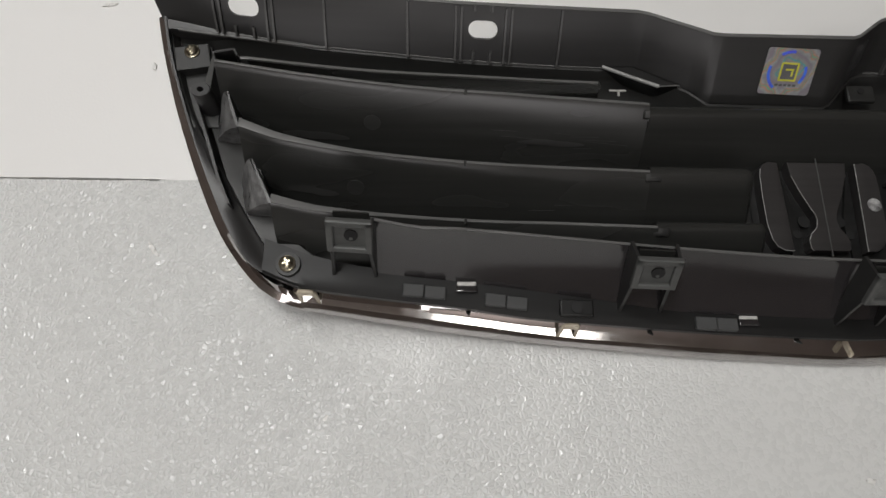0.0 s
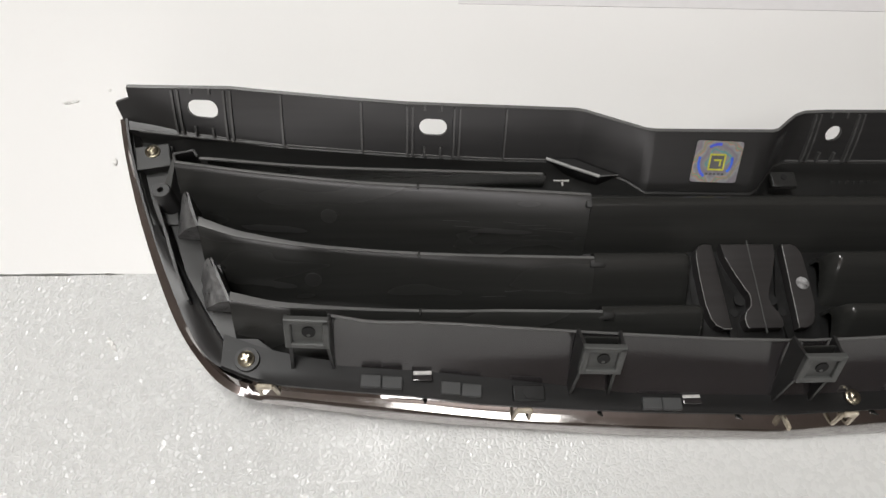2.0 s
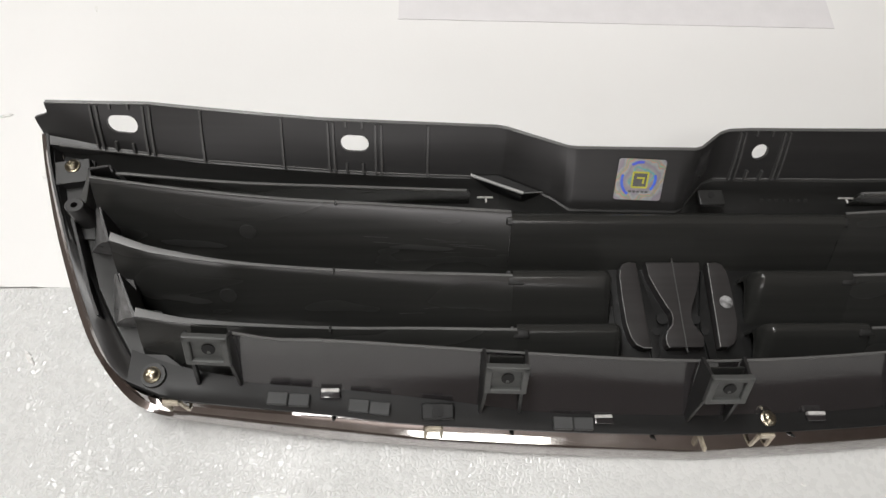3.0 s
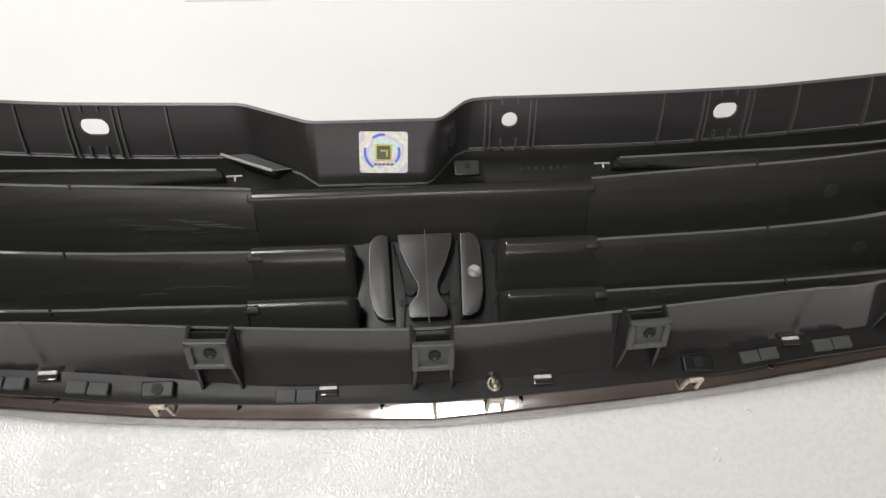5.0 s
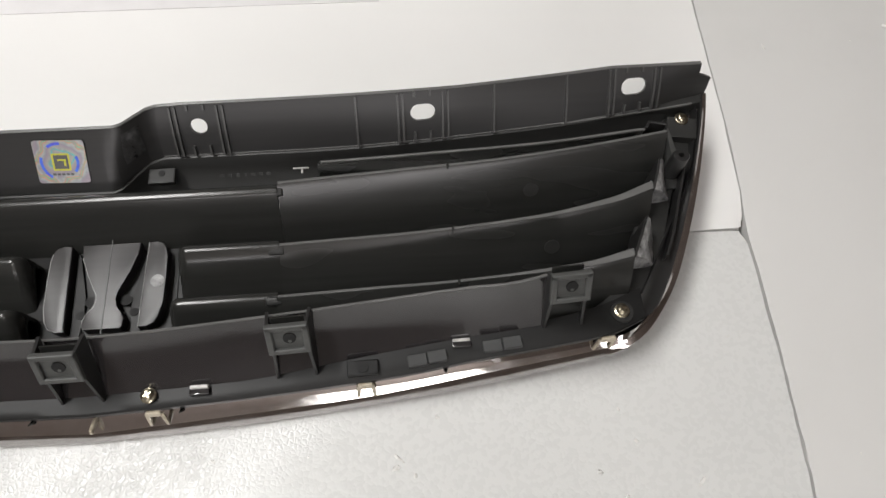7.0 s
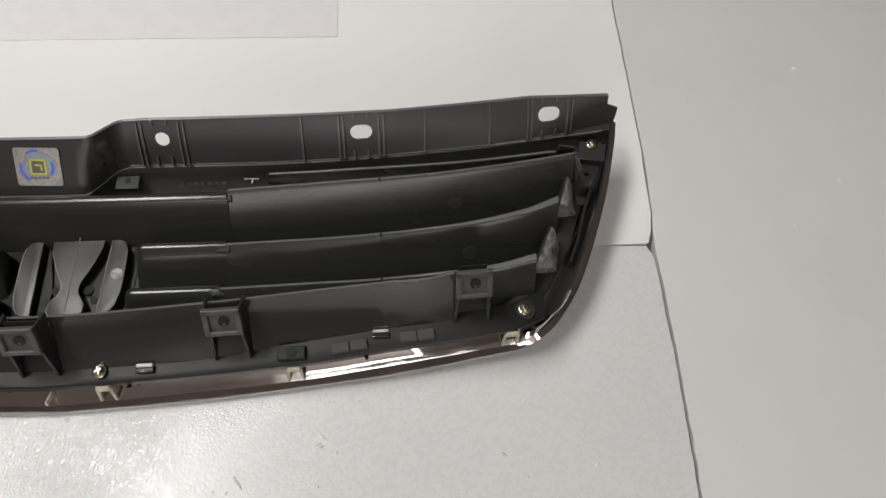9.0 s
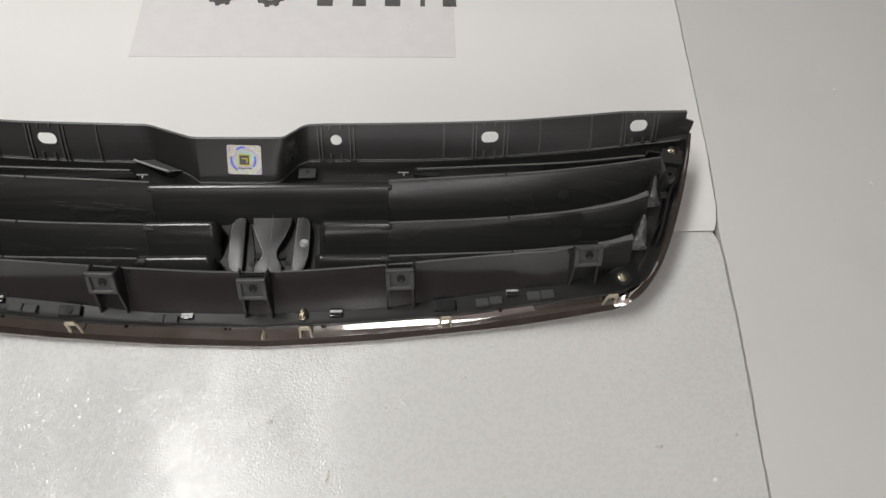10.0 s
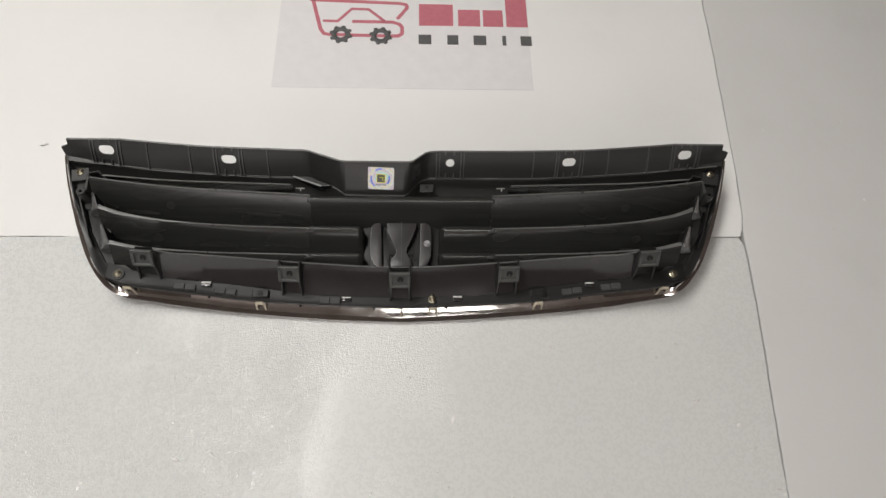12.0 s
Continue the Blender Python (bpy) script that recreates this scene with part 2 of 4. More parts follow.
def loft(bm, rows, closed=True, caps=True):
    """Quads between rows of points; each row a closed loop or an open line."""
    vs = [[bm.verts.new(p) for p in row] for row in rows]
    n = len(rows[0])
    for a, b in zip(vs, vs[1:]):
        for i in range(n if closed else n - 1):
            j = (i + 1) % n
            bm.faces.new((a[i], a[j], b[j], b[i]))
    if closed and caps:
        bm.faces.new(vs[0][::-1])
        bm.faces.new(vs[-1])
    return vs


def thick(profile, th):
    """An open (y, z) line given a thickness: the loop round it, offset to one side."""
    pts = [Vector(p) for p in profile]
    back = []
    for i, p in enumerate(pts):
        d = (pts[min(i + 1, len(pts) - 1)] - pts[max(i - 1, 0)]).normalized()
        back.append(p + Vector((-d.y, d.x)) * th)
    return [tuple(p) for p in pts] + [tuple(p) for p in reversed(back)]


def strip(xs, profile, th, shift=None):
    """A wall along x whose (y, z) section is profile(x), th thick."""
    bm = bmesh.new()
    rows = []
    for x in xs:
        prof = profile(x)
        loop = thick(prof, th)
        n = len(prof)
        row = []
        for k, (y, z) in enumerate(loop):
            v = k / (n - 1) if k < n else (2 * n - 1 - k) / (n - 1)
            row.append((x + (shift(x, v) if shift else 0), y, z))
        rows.append(row)
    loft(bm, rows)
    return bm


def block(bm, m, sx, sy, sz, bevel=0.0, segs=2):
    r = bmesh.ops.create_cube(bm, size=1, matrix=m @ Matrix.Diagonal((sx, sy, sz, 1)))
    if bevel:
        edges = list({e for v in r["verts"] for e in v.link_edges})
        bmesh.ops.bevel(bm, geom=edges, offset=bevel, segments=segs, affect="EDGES", profile=0.5)


def rod(bm, m, r, h, segs=20, r2=None):
    bmesh.ops.create_cone(bm, cap_ends=True, segments=segs, radius1=r, radius2=r if r2 is None else r2, depth=h, matrix=m)


def slab(bm, outline, z0, z1, bevel=0.0):
    """A plate with an (x, y) outline between two heights, with its upper edge rounded."""
    lo = [bm.verts.new((x, y, z0)) for x, y in outline]
    hi = [bm.verts.new((x, y, z1)) for x, y in outline]
    n = len(outline)
    bm.faces.new(lo[::-1])
    top = bm.faces.new(hi)
    for i in range(n):
        j = (i + 1) % n
        bm.faces.new((lo[i], lo[j], hi[j], hi[i]))
    if bevel:
        bmesh.ops.bevel(bm, geom=list(top.edges), offset=bevel, segments=3, affect="EDGES", profile=0.5)


def rounded(cx, cy, w, h, r, n=6):
    out = []
    for k, (sx, sy) in enumerate(((1, 1), (-1, 1), (-1, -1), (1, -1))):
        for i in range(n + 1):
            a = radians(90 * k + 90 * i / n)
            out.append((cx + sx * (w / 2 - r) + r * math.cos(a), cy + sy * (h / 2 - r) + r * math.sin(a)))
    return out


def tube(bm, pts, r, segs=8):
    """A round bar along a line of points."""
    pts = [Vector(p) for p in pts]
    rows = []
    for i, p in enumerate(pts):
        d = (pts[min(i + 1, len(pts) - 1)] - pts[max(i - 1, 0)]).normalized()
        a = d.orthogonal().normalized() if abs(d.z) > 0.9 else d.cross(Vector((0, 0, 1))).normalized()
        b = d.cross(a)
        rows.append([p + r * (math.cos(t) * a + math.sin(t) * b) for t in (2 * math.pi * k / segs for k in range(segs))])
    loft(bm, rows)


def smooth_rows(rows, n):
    """Rows of points with n - 1 more between each two, on smooth curves through them."""
    out = []
    for i in range(len(rows) - 1):
        four = rows[max(i - 1, 0)], rows[i], rows[i + 1], rows[min(i + 2, len(rows) - 1)]
        for k in range(n):
            t = k / n
            out.append([0.5 * (2 * b + (c - a) * t + (2 * a - 5 * b + 4 * c - d) * t * t + (3 * b - a - 3 * c + d) * t ** 3) for a, b, c, d in zip(*four)])
    return out + [rows[-1]]


def steps(a, b, n):
    return [a + (b - a) * i / n for i in range(n + 1)]


# ---- the room ----
def room():
    bm = bmesh.new()
    block(bm, pose(0, 0, FLOOR - 0.05), 5.2, 5.2, 0.1)
    tagged(part("floor", bm, TILE), "brown tiled room floor below the table", "floor", kind="structure")
    bm = bmesh.new()
    block(bm, pose(0, 0, CEILING + 0.05), 5.2, 5.2, 0.1)
    tagged(part("ceiling", bm, CEIL), "plain beige painted room ceiling", "ceiling", kind="structure")
    mid, tall = (CEILING + FLOOR) / 2, CEILING - FLOOR
    for name, x, y, sx, sy in (("wall_north", 0, 2.55, 5.2, 0.1), ("wall_east", 2.55, 0, 0.1, 5.0), ("wall_west", -2.55, 0, 0.1, 5.0)):
        bm = bmesh.new()
        block(bm, pose(x, y, mid), sx, sy, tall)
        tagged(part(name, bm, WALL), "plain brown painted room wall", "wall", kind="structure")
    # the south wall, with a window opening through it
    bm = bmesh.new()
    x0, x1, z0, z1 = -0.98, 0.58, 1.00, 1.76
    block(bm, pose((-2.6 + x0) / 2, -2.55, mid), x0 + 2.6, 0.1, tall)
    block(bm, pose((2.6 + x1) / 2, -2.55, mid), 2.6 - x1, 0.1, tall)
    block(bm, pose((x0 + x1) / 2, -2.55, (FLOOR + z0) / 2), x1 - x0, 0.1, z0 - FLOOR)
    block(bm, pose((x0 + x1) / 2, -2.55, (CEILING + z1) / 2), x1 - x0, 0.1, CEILING - z1)
    tagged(part("wall_south", bm, WALL), "plain brown painted wall with a window", "wall", kind="structure")
    win = tagged(empty_thing("window_1", -0.2, -2.55, z0), "white framed window in the wall", "window", kind="structure")
    bm = bmesh.new()
    for cx, cz, sx, sz in ((x0 + 0.02, 1.38, 0.04, 0.76), (x1 - 0.02, 1.38, 0.04, 0.76), (-0.2, z0 + 0.02, 1.48, 0.04), (-0.2, z1 - 0.02, 1.48, 0.04), (-0.2, 1.38, 0.03, 0.68)):
        block(bm, pose(cx, -2.55, cz), sx, 0.05, sz)
    part("window_frame", bm, METAL, win)
    lamp = tagged(empty_thing("ceiling_lamp", -0.60, 0.25, CEILING), "white tube lamp fixed to the ceiling", "lamp", "ceiling lamps")
    bm = bmesh.new()
    block(bm, pose(-0.60, 0.25, CEILING - 0.02), 0.10, 1.24, 0.04, 0.006)
    part("housing", bm, METAL, lamp)
    bm = bmesh.new()
    rod(bm, pose(-0.60, 0.25, CEILING - 0.06, 90), 0.013, 1.2)
    part("tube", bm, GLOW, lamp, "glowing white tube")
    # unseen panel fixture, added to house that extra light
    lamp = tagged(empty_thing("ceiling_lamp", 0.12, -1.08, CEILING), "unseen oblong white panel lamp, added on the ceiling", "lamp", "ceiling lamps")
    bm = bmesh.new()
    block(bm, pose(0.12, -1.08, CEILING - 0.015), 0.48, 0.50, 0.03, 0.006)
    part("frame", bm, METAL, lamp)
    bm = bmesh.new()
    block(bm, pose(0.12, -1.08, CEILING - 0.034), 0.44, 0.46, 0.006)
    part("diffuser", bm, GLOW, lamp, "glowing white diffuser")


room()

BOARD = 0.025


def work_table():
    table = tagged(empty_thing("work_table", 0, 0, FLOOR), "wooden work table under white foam boards", "table")
    bm = bmesh.new()
    block(bm, pose(0.05, 0.05, -BOARD - 0.017), 1.5, 1.3, 0.03, 0.003)
    part("tabletop", bm, LAMINATE, table)
    for sx in (-0.62, 0.72):
        for sy in (-0.52, 0.62):
            bm = bmesh.new()
            block(bm, pose(sx, sy, (FLOOR - BOARD - 0.032) / 2), 0.06, 0.06, -FLOOR - BOARD - 0.032, 0.004)
            part("leg", bm, LAMINATE, table)


work_table()


def wobble(t, k, amp):
    return amp * (noise.noise((t * 14, k, 0)) + 0.6 * noise.noise((t * 70, k, 3)) + 0.25 * noise.noise((t * 200, k, 7)))


def dip(y):
    """The third board lies a little lower, the more so towards the near side."""
    return -0.0030 * (0.66 - y) / 1.22


def foam_board(label, outline, rough_edges, mat, sunk=False):
    """A sheet of foam; its worn edges wander and its upper rim is crumbled."""
    pts = []
    n = len(outline)
    for i in range(n):
        a, b = Vector(outline[i]), Vector(outline[(i + 1) % n])
        cuts = max(int((b - a).length / 0.004), 1) if i in rough_edges else 1
        side = Vector((-(b - a).y, (b - a).x)).normalized()
        for k in range(cuts):
            p = a + (b - a) * k / cuts
            if i in rough_edges and (k or i - 1 in rough_edges):
                p += side * wobble(p.x + p.y * 1.7, 3.1, 0.0009)
            pts.append((p.x, p.y))
    bm = bmesh.new()
    slab(bm, pts, -BOARD, 0.0, 0.0010)
    for v in bm.verts:
        if sunk and v.co.z > -BOARD / 2:
            v.co.z += dip(v.co.y)
    return tagged(part("foam_board", bm, mat, angle=15), label, "foam board", "foam boards on the table")


SEAM = curve([(-0.60, 0.3380), (-0.27, 0.3405), (-0.13, 0.3485), (-0.08, 0.3515), (-0.01, 0.3535), (0.03, 0.3588), (0.13, 0.3636), (0.24, 0.3675), (0.70, 0.3800)])
south_edge = [(SEAM(y) - 0.0011 - 0.0045 * math.exp(-(((y + 0.0125) / 0.004) ** 2)), y) for y in steps(-0.56, -0.03, 8) + [-0.022, -0.018, -0.015, -0.0135, -0.0125]]
north_edge = [(SEAM(y) - 0.0003 - 0.0035 * math.exp(-(((y + 0.0118) / 0.004) ** 2)), y) for y in [-0.0118, -0.0108, -0.009, -0.006, -0.002] + steps(0.01, 0.66, 12)]
foam_board("white polystyrene foam board with glittering beads under the grille", [(-0.66, -0.0150), (-0.66, -0.56)] + south_edge, set(range(2, 15)) | {0, 15}, FOAM)
foam_board("smooth white polystyrene foam board with a paper sheet on it", [(-0.66, 0.66), (-0.66, -0.0145)] + north_edge, set(range(1, 19)), FOAM_SMOOTH)
foam_board("smooth white foam board butted beside the other two", [(SEAM(y) + 0.0016, y) for y in steps(-0.56, 0.66, 20)] + [(0.78, 0.66), (0.78, -0.56)], set(range(0, 20)), FOAM_DIM, True)


def paper_sheet():
    sheet = tagged(empty_thing("paper_sheet", 0, 0.285, 0), "white printed paper sheet lying on foam board", "paper sheet")
    bm = bmesh.new()
    slab(bm, [(-0.1482, 0.1800), (0.1482, 0.1802), (0.1490, 0.3900), (-0.1476, 0.3900)], 0.0002, 0.0006)
    part("page", bm, PAPER, sheet)
    top = 0.0008

    def ink_bar(name, pts, w, mat):
        """A printed stroke of even width along a line, with rounded ends."""
        bm = bmesh.new()
        for a, b in zip(pts, pts[1:]):
            a, b = Vector(a), Vector(b)
            d = b - a
            mid = (a + b) / 2
            block(bm, pose(mid.x, mid.y, top, 0, 0, math.degrees(math.atan2(d.y, d.x))), d.length, w, 0.0003)
        for p in pts:
            rod(bm, pose(p[0], p[1], top + 0.00005), w / 2, 0.0003, 14)
        part(name, bm, mat, sheet)

    ink_bar("cart_outline", [(-0.118, 0.332), (-0.1105, 0.3136), (-0.0985, 0.2660), (-0.094, 0.2590), (-0.086, 0.2578), (-0.016, 0.2568), (-0.0065, 0.2572),
                             (-0.0025, 0.2610), (-0.0025, 0.2705), (-0.006, 0.2755), (-0.014, 0.2785), (-0.060, 0.2785)], 0.0045, PINK)
    ink_bar("cart_rim", [(-0.112, 0.3120), (-0.006, 0.3085), (0.002, 0.3065), (0.0035, 0.3020), (-0.0075, 0.2850)], 0.0045, PINK)
    ink_bar("cart_roof", [(-0.095, 0.2790), (-0.079, 0.2787), (-0.063, 0.2985), (-0.043, 0.2980), (-0.022, 0.2785)], 0.0036, PINK)
    for cx, cy in ((-0.0742, 0.2580), (-0.0276, 0.2567)):
        bm = bmesh.new()
        n = 64
        ring = [[], []]
        for k in range(n):
            a = 2 * math.pi * k / n
            r = 0.0136 if (k // 4) % 2 else 0.0112
            ring[0].append(bm.verts.new((cx + r * math.cos(a), cy + r * math.sin(a), top + 0.0004)))
            ring[1].append(bm.verts.new((cx + 0.0050 * math.cos(a), cy + 0.0050 * math.sin(a), top + 0.0004)))
        for k in range(n):
            j = (k + 1) % n
            bm.faces.new((ring[0][k], ring[0][j], ring[1][j], ring[1][k]))
        ob = part("gear_wheel", bm, INK, sheet)
        sol = ob.modifiers.new("thickness", "SOLIDIFY")
        sol.thickness, sol.offset = 0.0003, -1
    # the name, as plain blocks in its colours
    for x0, x1, h in ((0.0175, 0.0585, 0.034), (0.0645, 0.0910, 0.026), (0.0945, 0.1185, 0.026), (0.1225, 0.1480, 0.046)):
        bm = bmesh.new()
        block(bm, pose((x0 + x1) / 2, 0.2740 + h / 2, top), x1 - x0, h, 0.0003)
        part("pink_block", bm, PINK, sheet)
    for x, w in ((0.0245, 0.015), (0.0575, 0.013), (0.0895, 0.015), (0.1185, 0.0045), (0.1445, 0.013)):
        bm = bmesh.new()
        block(bm, pose(x, 0.2525, top), w, 0.0145, 0.0003)
        part("grey_block", bm, INK, sheet)
    sheet.location.y = 0.2788


paper_sheet()


# ---- the grille, lying face down ----
grille = tagged(empty_thing("car_grille", 0, 0, 0), "black plastic car grille with chrome trim, lying face down", "car grille")


OUTER_TOP = [(0.130, 0.0578), (0.187, 0.0582), (0.231, 0.0601), (0.2715, 0.0617), (0.3197, 0.0585)]
OUTER_BASE = [(0.140, 0.0404), (0.181, 0.0409), (0.249, 0.0428), (0.270, 0.0443), (0.297, 0.0468), (0.3197, 0.0512)]
TOP_Y = sorted([(-s, v) for s, v in OUTER_TOP] + [(-0.0960, 0.0572), (-0.0905, 0.0562), (-0.0600, 0.0456), (-0.055, 0.0450), (0.0080, 0.0450), (0.0115, 0.0462), (0.0230, 0.0552), (0.0280, 0.0570), (0.040, 0.0577)] + OUTER_TOP)
BASE_Y = sorted([(-s, v) for s, v in OUTER_BASE] + [(-0.108, 0.0404), (-0.0915, 0.0402), (-0.0655, 0.0285), (-0.0560, 0.0212), (0.002, 0.0205), (0.006, 0.0225), (0.0190, 0.0375), (0.026, 0.0404)] + OUTER_BASE)


def lin(table):
    xs, ys = zip(*table)
    return lambda x: float(np.interp(x, xs, ys))


rim_y, base_y = lin(TOP_Y), lin(BASE_Y)


def top_y(x):
    return rim_y(x) - 0.0019 * max(0.0, 1 - (x / 0.28) ** 2)


def top_z(x):
    return 0.0505 + 0.012 * (abs(x) / 0.32) ** 3


def base_z(x):
    return 0.0265 + 0.0175 * (max(abs(x) - 0.1, 0) / 0.217) ** 1.5


def flange_point(x, v, out=0.0):
    """A point of the flange's face: v is 0 at its upper edge, 1 at its foot; out is towards the open side."""
    a, b = Vector((top_y(x), top_z(x))), Vector((base_y(x), base_z(x)))
    d = (b - a).normalized()
    p = a.lerp(b, v) + Vector((d.y, -d.x)) * (out + 0.0008 * math.sin(math.pi * v))
    return Vector((x, p.x, p.y))


def flange_shift(x, v):
    k = max(0.0, (abs(x) - 0.295) / 0.0247)
    lug = min(max((v - 0.30) / 0.12, 0.0), 1.0) * (1 - 0.2 * v)
    return math.copysign(0.0075 * lug * k ** 3, x)


HOLES = [(-0.2855, 0.0145, 0.0090), (-0.1700, 0.0145, 0.0090), (0.0483, 0.0088, 0.0088), (0.1680, 0.0135, 0.0090), (0.2842, 0.0135, 0.0090)]
LEVELS = (0, 0.1, 0.2, 0.3, 0.36, 0.42, 0.55, 0.7, 0.85, 1)


def flange():
    """The flange's face as a sheet in (place along x, depth v), with its holes left open, then given its thickness."""
    sheet = bmesh.new()
    cells = [(x - 0.0098, x + 0.0098) for x, w, h in HOLES]
    xs = set(steps(-0.3197, 0.3197, 96)) | {x for x, _ in TOP_Y} | {x for x, _ in BASE_Y}
    xs = sorted({x for x in xs if not any(a - 0.0006 < x < b + 0.0006 for a, b in cells)} | {x for c in cells for x in c})
    for x0, x1 in zip(xs, xs[1:]):
        if (x0, x1) in cells:
            hx, w, h = HOLES[cells.index((x0, x1))]
            a, b = flange_point(hx, 0), flange_point(hx, 1)
            tall = (a - b).length
            rim = [(x0, v) for v in LEVELS] + [(x, 1) for x in steps(x0, x1, 6)[1:-1]] + [(x1, v) for v in reversed(LEVELS)] + [(x, 0) for x in reversed(steps(x0, x1, 6)[1:-1])]
            r = min(w, h) / 2
            hole = [(hx + px, 0.42 + py / tall) for px, py in rounded(0, 0, w, h, r * 0.98, 6)]
            edges = []
            for ring in (rim, hole):
                vs = [sheet.verts.new((x, v, 0)) for x, v in ring]
                edges += [sheet.edges.new((vs[n], vs[(n + 1) % len(vs)])) for n in range(len(vs))]
            bmesh.ops.triangle_fill(sheet, edges=edges, use_beauty=True)
        else:
            for v0, v1 in zip(LEVELS, LEVELS[1:]):
                sheet.faces.new([sheet.verts.new((x, v, 0)) for x, v in ((x0, v0), (x0, v1), (x1, v1), (x1, v0))])
    bmesh.ops.remove_doubles(sheet, verts=sheet.verts[:], dist=1e-6)
    bm = bmesh.new()
    sheet.verts.index_update()
    front, back = [], []
    for v in sheet.verts:
        x, d = v.co.x, v.co.y
        move = Vector((flange_shift(x, d), 0, 0))
        front.append(bm.verts.new(flange_point(x, d) + move))
        back.append(bm.verts.new(flange_point(x, d, -0.0020) + move))
    for f in sheet.faces:
        ids = [v.index for v in f.verts]
        bm.faces.new([front[n] for n in ids])
        bm.faces.new([back[n] for n in reversed(ids)])
    for e in sheet.edges:
        if len(e.link_faces) == 1:
            a, b = (v.index for v in e.verts)
            bm.faces.new((front[a], front[b], back[b], back[a]))
    sheet.free()
    return part("top_flange", bm, SATIN, grille, "black mounting flange with bolt holes", 30)


flange()


def flange_ribs():
    """Thin upright ribs moulded on the flange, the light they catch painted in a paler plastic."""
    spots = [(s * x, 0.02, 1.0) for x in (0.132, 0.207, 0.247) for s in (-1, 1)]
    for x, w, h in HOLES:
        for d in (-0.0135, -0.0108, 0.0108, 0.0138):
            spots.append((x + d, 0.03, 1.0))
        for d in (-0.0045, 0.0040):
            spots.append((x + d, 0.80, 1.0))
            spots.append((x + d, 0.0, 0.10))
    for x, v0, v1 in spots:
        rows = []
        for v in steps(v0, v1, 4):
            rise = 0.0022 * (0.6 + 0.4 * v)
            q = [flange_point(x - 0.0007, v, -0.0006), flange_point(x - 0.0005, v, rise), flange_point(x + 0.0005, v, rise), flange_point(x + 0.0007, v, -0.0006)]
            rows.append([tuple(p) for p in q])
        bm = bmesh.new()
        loft(bm, rows)
        part("stiffening_rib", bm, RIB_SHEEN, grille)


flange_ribs()

# upper edges of the slats: height and place along the width
R0Y, R0Z = curve([(0.108, 0.0308), (0.131, 0.0305), (0.16, 0.0294), (0.237, 0.0262), (0.281, 0.0256)]), curve([(0.108, 0.027), (0.131, 0.0285), (0.16, 0.032), (0.237, 0.0425), (0.281, 0.0505)])
R1Y, R1Z = curve([(0.089, 0.0130), (0.132, 0.0150), (0.161, 0.0157), (0.195, 0.0160), (0.2525, 0.0184), (0.2947, 0.0215)]), curve([(0.089, 0.037), (0.132, 0.0381), (0.161, 0.0398), (0.195, 0.0425), (0.2525, 0.0485), (0.2947, 0.0540)])
R2Y, R2Z = curve([(0.089, -0.0190), (0.133, -0.0186), (0.162, -0.0187), (0.219, -0.0180), (0.261, -0.0148), (0.281, -0.0100)]), curve([(0.089, 0.029), (0.133, 0.0308), (0.162, 0.0333), (0.219, 0.0405), (0.261, 0.0474), (0.281, 0.0512)])
R3Y, R3Z = curve([(0.089, -0.0484), (0.135, -0.0482), (0.164, -0.0490), (0.178, -0.0492), (0.24, -0.0496), (0.263, -0.0473)]), curve([(0.089, 0.0315), (0.135, 0.0337), (0.164, 0.0365), (0.178, 0.0382), (0.24, 0.0482), (0.263, 0.0527)])


def slat_section(y, z):
    """The (y, z) line of a slat from its rear edge down its bulging face to its foot."""
    low = 0.006 + 0.35 * max(0, z - 0.036)
    h = z - low
    return [(y + 0.0013, z - 0.0009), (y + 0.0009, z - 0.0002), (y, z), (y - 0.0007, z - 0.0005), (y - 0.0020, z - 0.06 * h), (y - 0.0056, z - 0.18 * h), (y - 0.0102, z - 0.38 * h),
            (y - 0.0150, z - 0.60 * h), (y - 0.0194, z - 0.82 * h), (y - 0.0220, z - 0.96 * h), (y - 0.0232, z - 0.99 * h), (y - 0.0280, low)]


def slat_place(sg, fy, fz, s, k):
    """A place on a slat's face, k sections down from its edge, and the face's tilt in degrees."""
    sec = slat_section(fy(s), fz(s))
    n = int(k)
    (y0, z0), (y1, z1) = sec[n], sec[n + 1]
    return Vector((sg * s, y0 + (y1 - y0) * (k - n), z0 + (z1 - z0) * (k - n))), math.degrees(math.atan2(y0 - y1, z0 - z1))


def slat(sg, fy, fz, s0, s1):
    bm = strip([sg * s for s in steps(s0, s1, 36)], lambda x: slat_section(fy(abs(x)), fz(abs(x))), 0.0014)
    return part("slat", bm, BLACK, grille, "long curved black slat")


for sg in (-1, 1):
    slat(sg, R1Y, R1Z, 0.089, 0.2947)
    slat(sg, R2Y, R2Z, 0.089, 0.281)
    slat(sg, R3Y, R3Z, 0.089, 0.263)


